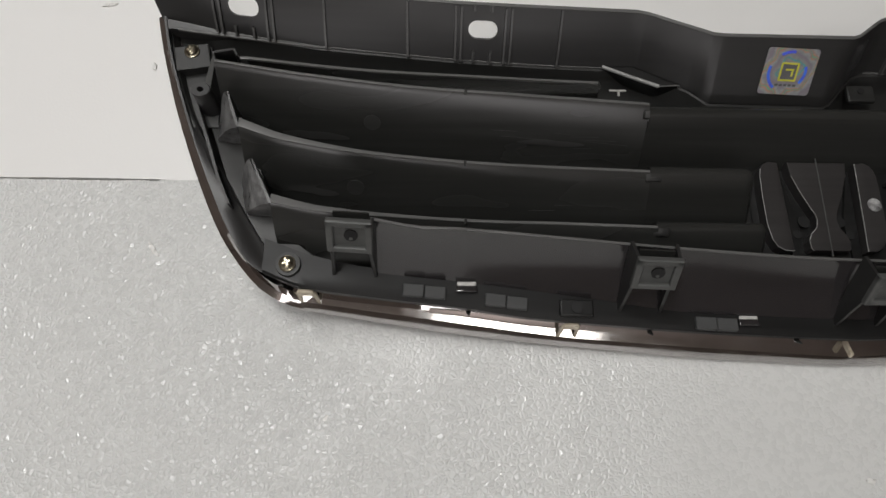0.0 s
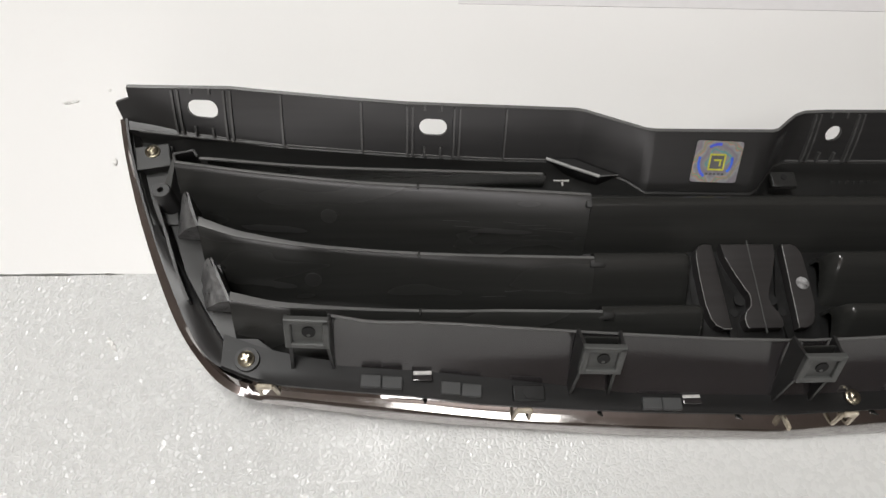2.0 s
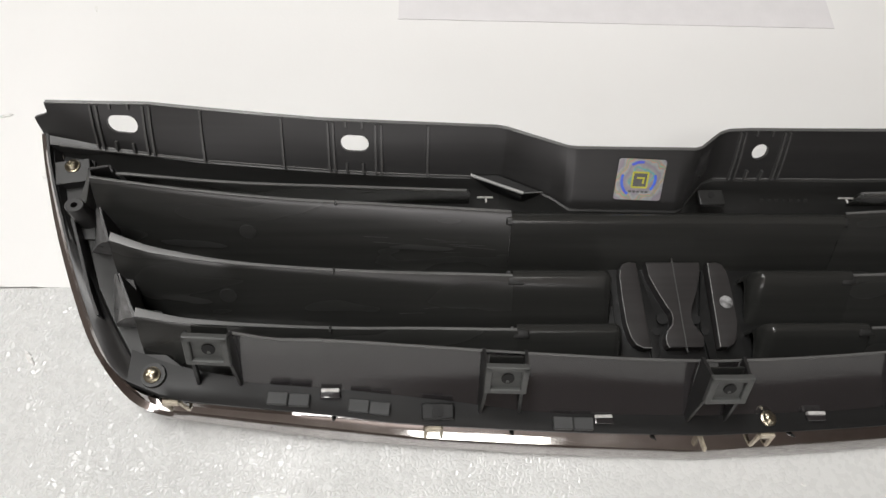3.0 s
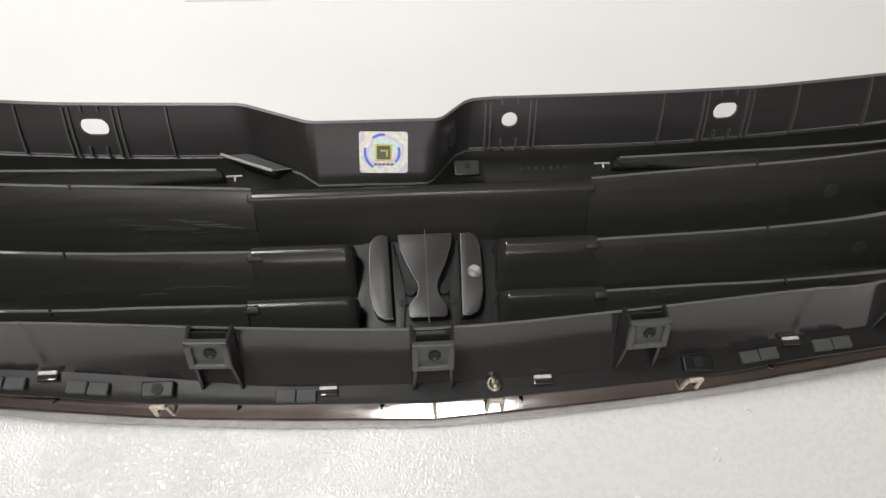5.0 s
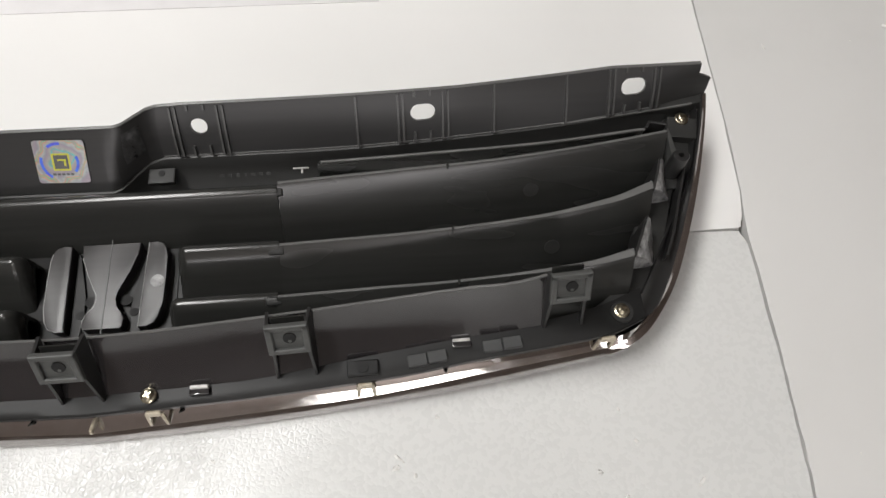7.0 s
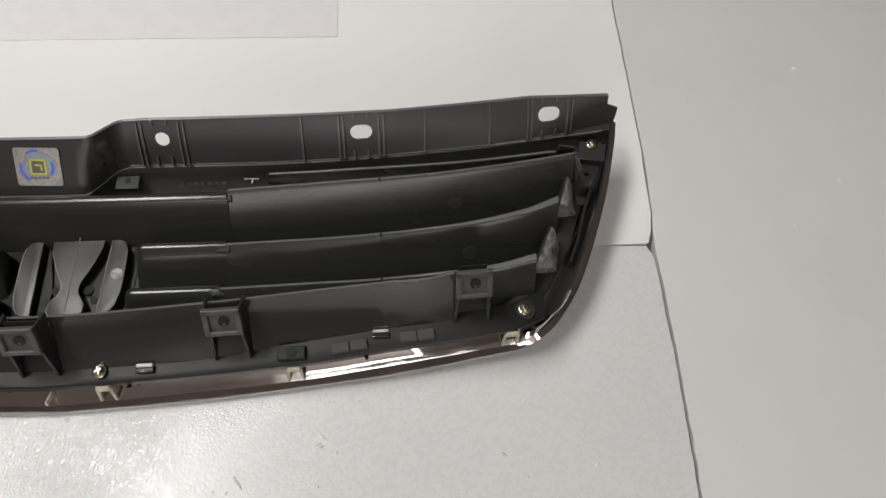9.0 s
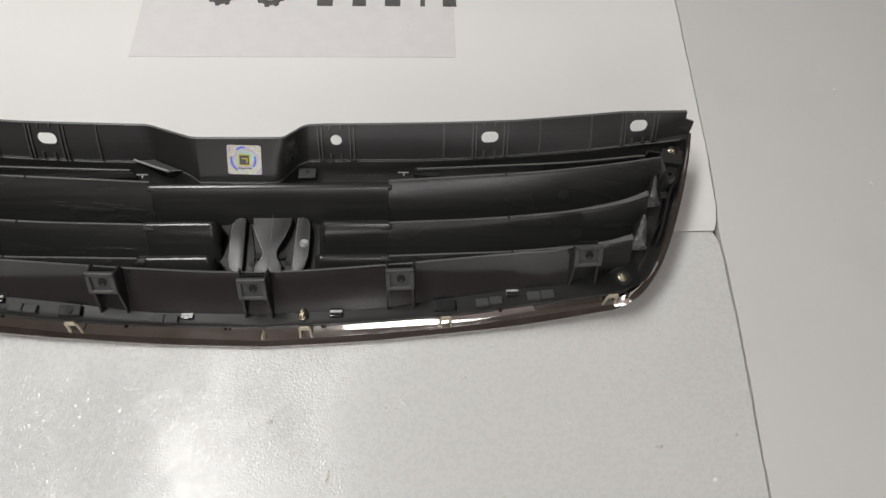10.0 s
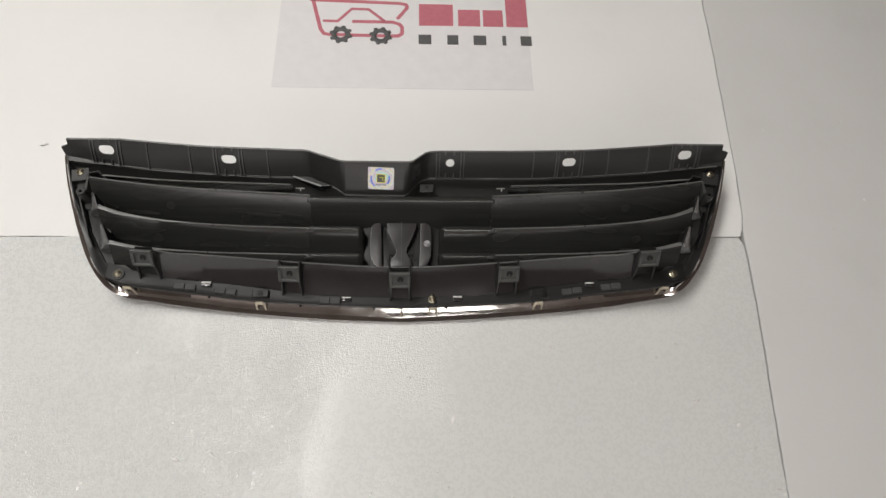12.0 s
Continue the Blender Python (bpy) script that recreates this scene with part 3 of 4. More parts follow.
def thin_rib(sg):
    """The low second wall behind the first slat, with a hooked outer end and a rounded inner end."""
    bm = bmesh.new()
    rows = []
    for s in steps(0.1085, 0.1113, 7) + steps(0.1125, 0.281, 30):
        y, z = R0Y(s), R0Z(s)
        if s < 0.1115:
            z -= 0.003 * (1 - math.sqrt(max(0.0, 1 - ((0.1115 - s) / 0.003) ** 2)))
        rows.append([(sg * s, y, z), (sg * s, y + 0.0013, z), (sg * s, y + 0.0013, z - 0.014), (sg * s, y - 0.0004, z - 0.014)])
    loft(bm, rows)
    part("thin_rib", bm, BLACK, grille)
    bm = bmesh.new()
    for (x0, y0), (x1, y1) in (((0.2943, 0.0215), (0.2962, 0.0270)), ((0.2962, 0.0270), (0.2868, 0.0290)), ((0.2868, 0.0290), (0.2850, 0.0258))):
        d = Vector((sg * (x1 - x0), y1 - y0))
        block(bm, pose(sg * (x0 + x1) / 2, (y0 + y1) / 2, 0.0440, 0, 0, math.degrees(math.atan2(d.y, d.x))), d.length + 0.001, 0.0013, 0.019, 0.0003, 1)
    part("hook", bm, SATIN, grille)


for sg in (-1, 1):
    thin_rib(sg)


def back_shell():
    """The dark inner wall between the flange's foot and the first slat."""
    xs = sorted(set(steps(-0.318, 0.318, 90)) | {x for x, _ in BASE_Y})

    def prof(x):
        y, z = base_y(x), base_z(x)
        foot = 0.010 + 0.3 * max(0, z - 0.03)
        return [(y + 0.0012, z - 0.0004), (y - 0.0012, z - 0.0010), (y - 0.0030, z - 0.0045), (y - 0.0075, z - 0.0120), (min(y - 0.0150, 0.024), foot)]

    part("back_shell", strip(xs, prof, 0.0016), MATTE, grille)


back_shell()


def centre_bar():
    """The rounded bar across the middle and the dark wall below it."""

    def prof(x):
        pts = [(0.0215, 0.0215), (0.0160, 0.0290)]
        for k in range(9):
            a = radians(40 + 90 * k / 8)
            pts.append((0.0105 + 0.0044 * math.cos(a), 0.0318 + 0.0046 * math.sin(a)))
        return pts + [(y + 0.0004, z) for y, z in slat_section(0.0130, 0.0370)[6:]]

    part("centre_bar", strip(steps(-0.0888, 0.0888, 40), prof, 0.0018), DEEP, grille, "glossy rounded bar across the middle")


centre_bar()


def stub_bar(sg, y0, z0, inner):
    """A rounded bar from the slat's joint to the middle, its inner end turned down."""
    ss = steps(inner, inner + 0.006, 8) + steps(inner + 0.007, 0.0892, 10)

    def prof(x):
        s = abs(x)
        k = min(1.0, (s - inner) / 0.006)
        drop = 0.011 * (1 - math.sqrt(max(0.0, 1 - (1 - k) ** 2)))
        pts = [(y0 + 0.0050, 0.006), (y0 + 0.0046, z0 - 0.006 - drop)]
        for j in range(7):
            a = radians(20 + 95 * j / 6)
            pts.append((y0 + 0.0006 + 0.0038 * math.cos(a), z0 - 0.0038 - drop + 0.0038 * math.sin(a)))
        return pts + [(y + 0.0004, z - drop * min(1.0, (z - 0.005) / (z0 - 0.005))) for y, z in slat_section(y0, z0)[5:]]

    part("stub_bar", strip([sg * s for s in ss], prof, 0.0016), DEEP, grille, "short glossy bar with rounded end")


for sg in (-1, 1):
    stub_bar(sg, -0.0190, 0.0295, 0.0365)
    stub_bar(sg, -0.0480, 0.0305, 0.0350)

for sg in (-1, 1):
    # small moulded steps where slat and bar meet
    for y, z in ((0.0100, 0.0352), (-0.0205, 0.0283), (-0.0490, 0.0306)):
        bm = bmesh.new()
        block(bm, pose(sg * 0.0875, y, z - 0.002, 25, 0, 0), 0.0085, 0.0045, 0.004, 0.0012, 3)
        part("joint_lug", bm, MATTE, grille, angle=20)


bm = bmesh.new()
slab(bm, rounded(0, -0.032, 0.178, 0.084, 0.004), 0.0015, 0.0087, 0.0004)
part("floor_plate", bm, LEDGE, grille)


def emblem_mount():
    mount = new("emblem_mount")
    mount.parent = grille
    mount.location = (0, -0.029, 0.008)
    bm = bmesh.new()
    slab(bm, rounded(0, -0.030, 0.067, 0.062, 0.006), 0.0085, 0.0094, 0.0003)
    part("recess_plate", bm, LEDGE, mount, angle=20)
    key = [(0.0149, -0.0056), (0.0140, -0.0130), (0.0106, -0.0222), (0.0064, -0.0314), (0.0050, -0.0338), (0.0046, -0.0368), (0.0054, -0.0408), (0.0086, -0.0440), (0.0101, -0.0475), (0.0098, -0.0515), (0.0088, -0.0528)]
    bm = bmesh.new()
    slab(bm, [(-x, y) for x, y in key] + key[::-1], 0.0075, 0.0158, 0.0005)
    part("wedge_block", bm, DULL_BLACK, mount, "wedge-shaped satin black block", 20)
    # highlight along the wedge's left edge, put in as a pale line
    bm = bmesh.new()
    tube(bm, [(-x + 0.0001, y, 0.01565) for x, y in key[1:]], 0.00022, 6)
    part("edge_highlight", bm, EDGE_GLINT, mount)
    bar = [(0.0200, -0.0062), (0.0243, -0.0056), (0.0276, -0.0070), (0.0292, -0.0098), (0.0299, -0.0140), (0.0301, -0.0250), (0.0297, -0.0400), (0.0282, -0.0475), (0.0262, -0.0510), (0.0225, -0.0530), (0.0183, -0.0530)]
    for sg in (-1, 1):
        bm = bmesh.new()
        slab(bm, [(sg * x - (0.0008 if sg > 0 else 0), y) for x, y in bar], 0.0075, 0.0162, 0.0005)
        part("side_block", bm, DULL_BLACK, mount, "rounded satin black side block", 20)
        # pale line painting the highlight on this block's edge
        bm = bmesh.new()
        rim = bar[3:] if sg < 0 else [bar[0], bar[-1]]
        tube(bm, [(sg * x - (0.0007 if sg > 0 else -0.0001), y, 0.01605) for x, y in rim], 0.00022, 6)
        part("edge_highlight", bm, EDGE_GLINT, mount)
        bm = bmesh.new()
        slab(bm, [(sg * x, y) for x, y in ((0.0186, -0.0080), (0.0170, -0.0090), (0.0120, -0.0330), (0.0112, -0.0420), (0.0128, -0.0500), (0.0128, -0.0580), (0.0172, -0.0580))], 0.0075, 0.0112, 0.0004)
        part("web", bm, LEDGE, mount, angle=20)
        # no openings here: dark discs paint the shade of hole and pocket
        for name, x, y, r in (("pin_hole", 0.0132, -0.0430, 0.0022), ("pocket", 0.0088, -0.0362, 0.0030)):
            bm = bmesh.new()
            rod(bm, pose(sg * x, y, 0.0112), r, 0.0010)
            part(name, bm, HOLE_SHADE, mount)
    bm = bmesh.new()
    rod(bm, pose(0.0252, -0.0285, 0.01625), 0.0035, 0.0002, 24)
    part("ejector_mark", bm, SCUFF, mount, "pale round moulding mark")
    bm = bmesh.new()
    block(bm, pose(0, -0.0265, 0.0156), 0.0005, 0.058, 0.0008)
    part("mould_line", bm, DULL, mount)


DULL_BLACK = plastic("emblem_plastic", (0.026, 0.0243, 0.0241), (0.040, 0.0375, 0.0373), 0.30, 0.42)
emblem_mount()

# lower part: baffle, ledge, brackets, trim
BFY, BFZ = curve([(0, -0.0690), (0.023, -0.0686), (0.0894, -0.0653), (0.14, -0.0625), (0.179, -0.0609), (0.197, -0.0612), (0.2187, -0.0585)]), curve([(0, 0.0500), (0.09, 0.0521), (0.14, 0.0553), (0.179, 0.0586), (0.2187, 0.0628)])
LEY, LEZ = curve([(0, -0.0885), (0.07, -0.0868), (0.127, -0.0805), (0.178, -0.0755), (0.216, -0.0730), (0.245, -0.068), (0.268, -0.0600)]), curve([(0, 0.0235), (0.09, 0.0252), (0.14, 0.0282), (0.178, 0.0310), (0.216, 0.0345), (0.245, 0.0360), (0.268, 0.0365)])
CIY, CIZ = curve([(0, -0.0974), (0.06, -0.0955), (0.122, -0.0922), (0.15, -0.0902), (0.18, -0.0866), (0.22, -0.0832), (0.250, -0.0800), (0.268, -0.0735)]), curve([(0, 0.0225), (0.09, 0.0240), (0.14, 0.0262), (0.18, 0.0288), (0.22, 0.0322), (0.250, 0.0350), (0.268, 0.0358)])


def baffle():
    def prof(x):
        s = abs(x)
        step = 0.0009 if s < 0.179 else 0.0
        y0, z0, y1, z1 = BFY(s), BFZ(s) - step, LEY(s), LEZ(s)
        pts = []
        for v in steps(0, 1, 8):
            sag = 0.0014 * math.sin(math.pi * v) * (1 - 0.3 * v)
            pts.append((y0 + (y1 - y0) * v + sag, z0 + (z1 - z0) * v - 0.4 * sag))
        return pts

    xs = sorted(set(steps(-0.2187, 0.2187, 70)) | {-0.1792, -0.1788, 0.1788, 0.1792})
    part("baffle", strip(xs, prof, 0.0016), GLOSSY, grille, "smooth curved satin black baffle")


baffle()


def ledge():
    def prof(x):
        s = abs(x)
        y0, z0, y1, z1 = LEY(s), LEZ(s), CIY(s), CIZ(s)
        return [(y0 + 0.002, z0), (y0 - 0.001, z0 - 0.0004), ((y0 + y1) / 2, (z0 + z1) / 2), (y1 + 0.001, z1 + 0.0003), (y1, z1 - 0.0005), (y1 + 0.0004, z1 - 0.006)]

    part("ledge", strip(steps(-0.268, 0.268, 76), prof, 0.0015), LEDGE, grille, "narrow black ledge above the trim")


ledge()


def clip_bracket(x, y, z, turn):
    """A tilted socket plate with a screw hole, on two legs, roofed back to the baffle."""
    br = new("clip_bracket")
    br.parent = grille
    br.location = (x, y, z)
    m = pose(x, y, z, 60, 0, turn)
    bm = bmesh.new()
    # frame: four bars round a recessed plate
    for cx, cy, sx, sy in ((0, 0.0068, 0.0190, 0.0030), (0, -0.0068, 0.0165, 0.0028), (-0.0080, 0, 0.0030, 0.0165), (0.0080, 0, 0.0030, 0.0165)):
        block(bm, m @ pose(cx, cy, 0), sx, sy, 0.0032, 0.0005, 1)
    part("frame", bm, DULL, br, "grey raised frame")
    bm = bmesh.new()
    block(bm, m @ pose(0, 0, -0.0010), 0.0150, 0.0125, 0.0012)
    part("plate", bm, DULL, br)
    # solid dark disc that paints the hole's inner shade
    bm = bmesh.new()
    rod(bm, m @ pose(0.0006, 0.0002, -0.0002), 0.0029, 0.0008, 20)
    part("screw_hole", bm, HOLE_SHADE, br, "dark disc painted as a round hole")
    # small paler disc painting the glint low in the hole
    bm = bmesh.new()
    rod(bm, m @ pose(0.0006, -0.0014, 0.0001), 0.0008, 0.0006, 10)
    part("hole_glint", bm, DULL, br)
    s = abs(x)
    for d in (-1, 1):
        a = m @ Vector((d * 0.0084, 0.0070, -0.001))
        b = m @ Vector((d * 0.0078, -0.0070, -0.001))
        fx = x + d * 0.0095
        fb = Vector((fx, BFY(min(abs(fx), 0.2187)) + 0.001, a.z - 0.004))
        foot_f = Vector((x + d * 0.0092, LEY(s) - 0.0030, LEZ(s) - 0.001))
        foot_b = Vector((x + d * 0.0095, LEY(s) + 0.0010, LEZ(s) - 0.001))
        bm = bmesh.new()
        w = Vector((0.0007, 0, 0))
        loop = [a, b, foot_f, foot_b, fb]
        loft(bm, [[p - w for p in loop], [p + w for p in loop]])
        part("leg", bm, SATIN, br)
    bm = bmesh.new()
    block(bm, m @ pose(0, 0.0035, -0.0062), 0.0150, 0.0080, 0.0008)
    part("inner_web", bm, BLACK, br)


for x, y, z, turn in ((-0.2272, -0.0652, 0.0612, -3), (-0.0994, -0.0768, 0.0528, -2), (-0.0003, -0.0822, 0.0518, 0), (0.0984, -0.0770, 0.0536, 2), (0.2266, -0.0648, 0.0616, 3)):
    clip_bracket(x, y, z, turn)


# chrome trim: sections from the upper end of one side round to the other
OUT_Y, MID_Y = curve([(0, -0.1060), (0.065, -0.1034), (0.128, -0.0990), (0.18, -0.0942), (0.2525, -0.0850)]), curve([(0, -0.1026), (0.068, -0.0992), (0.128, -0.0955), (0.182, -0.0897), (0.2525, -0.0818)])
OUT_Z = curve([(0, 0.0042), (0.128, 0.0062), (0.18, 0.0084), (0.2525, 0.0130)])


def chrome_trim():
    side = [((0.2660, -0.0760, 0.0240), (0.2640, -0.0785, 0.0205), (0.2655, -0.0812, 0.0140)),
            ((0.2760, -0.0680, 0.0260), (0.2755, -0.0700, 0.0225), (0.2775, -0.0718, 0.0165)),
            ((0.2880, -0.0520, 0.0280), (0.2890, -0.0530, 0.0265), (0.2912, -0.0532, 0.0225)),
            ((0.3005, -0.0265, 0.0310), (0.3015, -0.0270, 0.0300), (0.3035, -0.0274, 0.0270)),
            ((0.3130, 0.0050, 0.0350), (0.3142, 0.0050, 0.0340), (0.3160, 0.0050, 0.0305)),
            ((0.3222, 0.0340, 0.0400), (0.3236, 0.0350, 0.0390), (0.3250, 0.0355, 0.0350)),
            ((0.3262, 0.0520, 0.0440), (0.3274, 0.0525, 0.0435), (0.3284, 0.0530, 0.0390))]
    rows = []
    for sg in (-1, 1):
        some = [[Vector((sg * p[0], p[1], p[2])) for p in sec] for sec in side]
        run = []
        for sec in some:
            inn, mid, out = sec
            inn, mid = inn + Vector((sg * -0.0010, 0.0004, 0.0012)), mid + Vector((sg * -0.0004, 0.0002, 0.0007))
            out = Vector((out.x, out.y, max(out.z, mid.z - 0.0010)))
            deep = Vector((sg * -0.006, 0.002, -0.012))
            run.append([inn + deep, inn, inn.lerp(mid, 0.4), inn.lerp(mid, 0.9), mid, mid.lerp(out, 0.9), out, out + Vector((sg * -0.0015, 0.0010, -0.0030)), out + Vector((sg * -0.007, 0.004, -0.0042))])
        low = []
        for s in steps(0.0, 0.2525, 34):
            y, z = OUT_Y(s), OUT_Z(s)
            x = sg * s
            lip = 1.1 * (MID_Y(s) - y - 0.0005)
            low.append([Vector(p) for p in ((x, CIY(s) + 0.0070, CIZ(s) - 0.0100), (x, CIY(s) + 0.0008, z + 0.0036 + 0.38 * (CIY(s) - MID_Y(s))), (x, CIY(s) * 0.5 + MID_Y(s) * 0.5 + 0.0007, z + 0.0036 + 0.19 * (CIY(s) - MID_Y(s))), (x, MID_Y(s) + 0.0006, z + 0.0036), (x, MID_Y(s) - 0.0001, z + 0.00333), (x, y + 0.0004, z + 0.00333 - lip), (x, y, z + 0.0026 - lip), (x, y + 0.0016, max(z - 0.0042, 0.0003)), (x, y + 0.010, max(z - 0.0040, 0.0006)))])
        turn = smooth_rows([low[-2], low[-1]] + run, 5)[5:]
        rows = (turn[::-1] + low[-2::-1]) if sg < 0 else rows + low[1:-1] + turn
    bm = bmesh.new()
    loft(bm, rows)
    part("chrome_trim", bm, CHROME, grille, "bronze-tinted chrome trim along lower edge", 24)


chrome_trim()


def side_frame(sg):
    inner = [(0.3220, 0.0480, 0.0420), (0.3160, 0.0250, 0.0400), (0.3065, 0.0010, 0.0382), (0.2895, -0.0280, 0.0365), (0.2760, -0.0500, 0.0360), (0.2630, -0.0680, 0.0360), (0.2500, -0.0790, 0.0350)]
    outer = [(0.3265, 0.0525, 0.0465), (0.3232, 0.0345, 0.0415), (0.3138, 0.0050, 0.0360), (0.3012, -0.0265, 0.0318), (0.2888, -0.0525, 0.0288), (0.2765, -0.0690, 0.0268), (0.2520, -0.0808, 0.0310)]
    rows = []
    for (a, b, c), (d, e, g) in zip(inner, outer):
        i, o = Vector((sg * a, b, c)), Vector((sg * (d - 0.0016), e + 0.0006, g + 0.0003))
        mid = (i + o) / 2 + Vector((0, 0, -0.0030))
        near = i.lerp(o, 0.15) + Vector((0, 0, -0.0026))
        rows.append([i + Vector((sg * -0.0075, 0, -0.026)), i, near, mid, o + Vector((sg * -0.0012, 0, 0)), o, o + Vector((sg * -0.002, 0, -0.006)), i + Vector((sg * -0.004, 0, -0.028))])
    dense = smooth_rows(rows, 5)
    bm = bmesh.new()
    loft(bm, dense)
    part("side_frame", bm, SATIN, grille, "black side frame with brackets")
    # corner floor between the last slat, the baffle's end and the ledge
    bm = bmesh.new()
    pts = [(0.2180, -0.0560), (0.2580, -0.0480), (0.2720, -0.0180), (0.2840, 0.0100), (0.2880, 0.0330), (0.3120, 0.0430), (0.3020, 0.0150), (0.2900, -0.0180), (0.2740, -0.0500), (0.2630, -0.0640), (0.2500, -0.0760), (0.2180, -0.0760)]
    slab(bm, [(sg * x, y) for x, y in pts], 0.0120, 0.0175, 0.0006)
    part("corner_floor", bm, MATTE, grille)
    bm = bmesh.new()
    pts = [(0.2435, -0.0660), (0.2560, -0.0590), (0.2640, -0.0470), (0.2715, -0.0290), (0.2790, -0.0090), (0.2880, 0.0060), (0.2985, 0.0060), (0.3000, -0.0010), (0.2890, -0.0275), (0.2770, -0.0500), (0.2640, -0.0685), (0.2510, -0.0785), (0.2350, -0.0785), (0.2385, -0.0710)]
    slab(bm, [(sg * x, y) for x, y in pts], 0.0270, 0.0335, 0.0008)
    part("corner_plate", bm, MATTE, grille, angle=20)
    # end walls of the slats, each with a sloping fin outside it
    for (x0, y0, z0), (x1, y1, z1), reach in (((0.2805, -0.0105, 0.0512), (0.2862, 0.0055, 0.0555), 0.0165), ((0.2622, -0.0478, 0.0527), (0.2722, -0.0275, 0.0548), 0.0175)):
        bm = bmesh.new()
        a, b = Vector((sg * x0, y0, z0)), Vector((sg * x1, y1, z1))
        t = Vector((sg * 0.0014, 0, 0))
        down = Vector((0, 0, -0.024))
        tip = b + Vector((0, 0, -0.001))
        loft(bm, [[a, a + t, a + t + down, a + down], [a.lerp(b, 0.6), a.lerp(b, 0.6) + t, a.lerp(b, 0.6) + t + down, a.lerp(b, 0.6) + down], [tip, tip + t * 0.5, b + t * 0.5 + down, b + down]])
        part("end_wall", bm, SATIN, grille)
        bm = bmesh.new()
        rows = []
        for k in steps(0, 1, 6):
            p = a.lerp(b, k) + t
            out = Vector((sg * reach * (0.80 - 0.30 * k), 0.002 * (1 - k), -0.016 - 0.006 * k))
            out.x += sg * 0.0006 * noise.noise((k * 9, x0 * 40, sg))
            rows.append([p + Vector((0, 0, -0.001)), p + out * 0.22 + Vector((0, 0, 0.0014)), p + out * 0.5 + Vector((0, 0, 0.0016)), p + out * 0.8 + Vector((0, 0, 0.0006)), p + out, p + out + Vector((0, 0, -0.004)), p + Vector((0, 0, -0.016))])
        loft(bm, rows)
        part("fin", bm, SCUFF if sg > 0 else SCUFF_DIM, grille, "scuffed grey sloping fin")
    # upper end wall, boss and screw shelf
    bm = bmesh.new()
    loop0 = [Vector((sg * 0.2958, 0.0268, 0.0535)), Vector((sg * 0.2945, 0.0215, 0.0535)), Vector((sg * 0.2985, 0.0050, 0.0440)), Vector((sg * 0.3010, 0.0120, 0.0460))]
    loft(bm, [loop0, [p + Vector((sg * 0.001, 0, -0.018)) for p in loop0]])
    part("end_wall", bm, DULL, grille)
    bm = bmesh.new()
    n = 20
    rows = []
    for r, z in ((0.0052, 0.024), (0.0046, 0.0515), (0.0042, 0.0520), (0.0016, 0.0520), (0.0014, 0.044)):
        rows.append([(sg * 0.3000 + r * math.cos(2 * math.pi * k / n), 0.0080 + r * 0.85 * math.sin(2 * math.pi * k / n), z) for k in range(n)])
    loft(bm, rows)
    part("boss", bm, SATIN, grille, "round boss with a hole")
    bm = bmesh.new()
    block(bm, pose(sg * 0.3110, 0.0335, 0.0350, 4, sg * -4, sg * -12), 0.0165, 0.0130, 0.0105, 0.0006, 2)
    part("screw_shelf", bm, MATTE, grille, angle=20)
    bm = bmesh.new()
    rod(bm, pose(sg * 0.2566, -0.0700, 0.0352), 0.0062, 0.0042, 24, 0.0054)
    part("screw_shelf", bm, MATTE, grille, angle=20)
    bm = bmesh.new()
    slab(bm, [(sg * x, y) for x, y in ((0.2950, -0.0020), (0.3080, -0.0020), (0.3175, 0.0240), (0.3238, 0.0490), (0.3170, 0.0480), (0.3035, 0.0430), (0.2990, 0.0220))], 0.0250, 0.0345, 0.0006)
    part("corner_shelf", bm, MATTE, grille, angle=20)
    # long web beside the frame
    bm = bmesh.new()
    line = [Vector((sg * x, y, z)) for x, y, z in ((0.3035, 0.0050, 0.0425), (0.2965, -0.0130, 0.0415), (0.2905, -0.0300, 0.0395), (0.2850, -0.0420, 0.0375))]
    wide, deep = Vector((sg * 0.0016, 0.0004, 0)), Vector((0, 0, -0.014))
    loft(bm, [[p, p + wide, p + wide + deep, p + deep] for p in line])
    part("web", bm, SATIN, grille)


for sg in (-1, 1):
    side_frame(sg)


def screw(x, y, z):
    bm = bmesh.new()
    n = 20
    rows = []
    for r, h in ((0.0037, -0.0012), (0.0037, -0.0002), (0.0030, 0.0001), (0.0028, 0.0008), (0.0020, 0.0016), (0.0010, 0.0019), (0.0004, 0.0010)):
        rows.append([(x + r * math.cos(2 * math.pi * k / n), y + r * math.sin(2 * math.pi * k / n), z + h) for k in range(n)])
    loft(bm, rows)
    for a in (25, 115):
        block(bm, pose(x, y, z + 0.0017, 0, 0, a), 0.0036, 0.0007, 0.0006)
    part("screw", bm, ZINC, grille, "bright cross-head screw")


for x, y, z in ((-0.3111, 0.0361, 0.0410), (0.3112, 0.0383, 0.0416), (-0.2568, -0.0701, 0.0385), (0.2562, -0.0697, 0.0385), (0.0296, -0.0905, 0.0258)):
    screw(x, y, z)


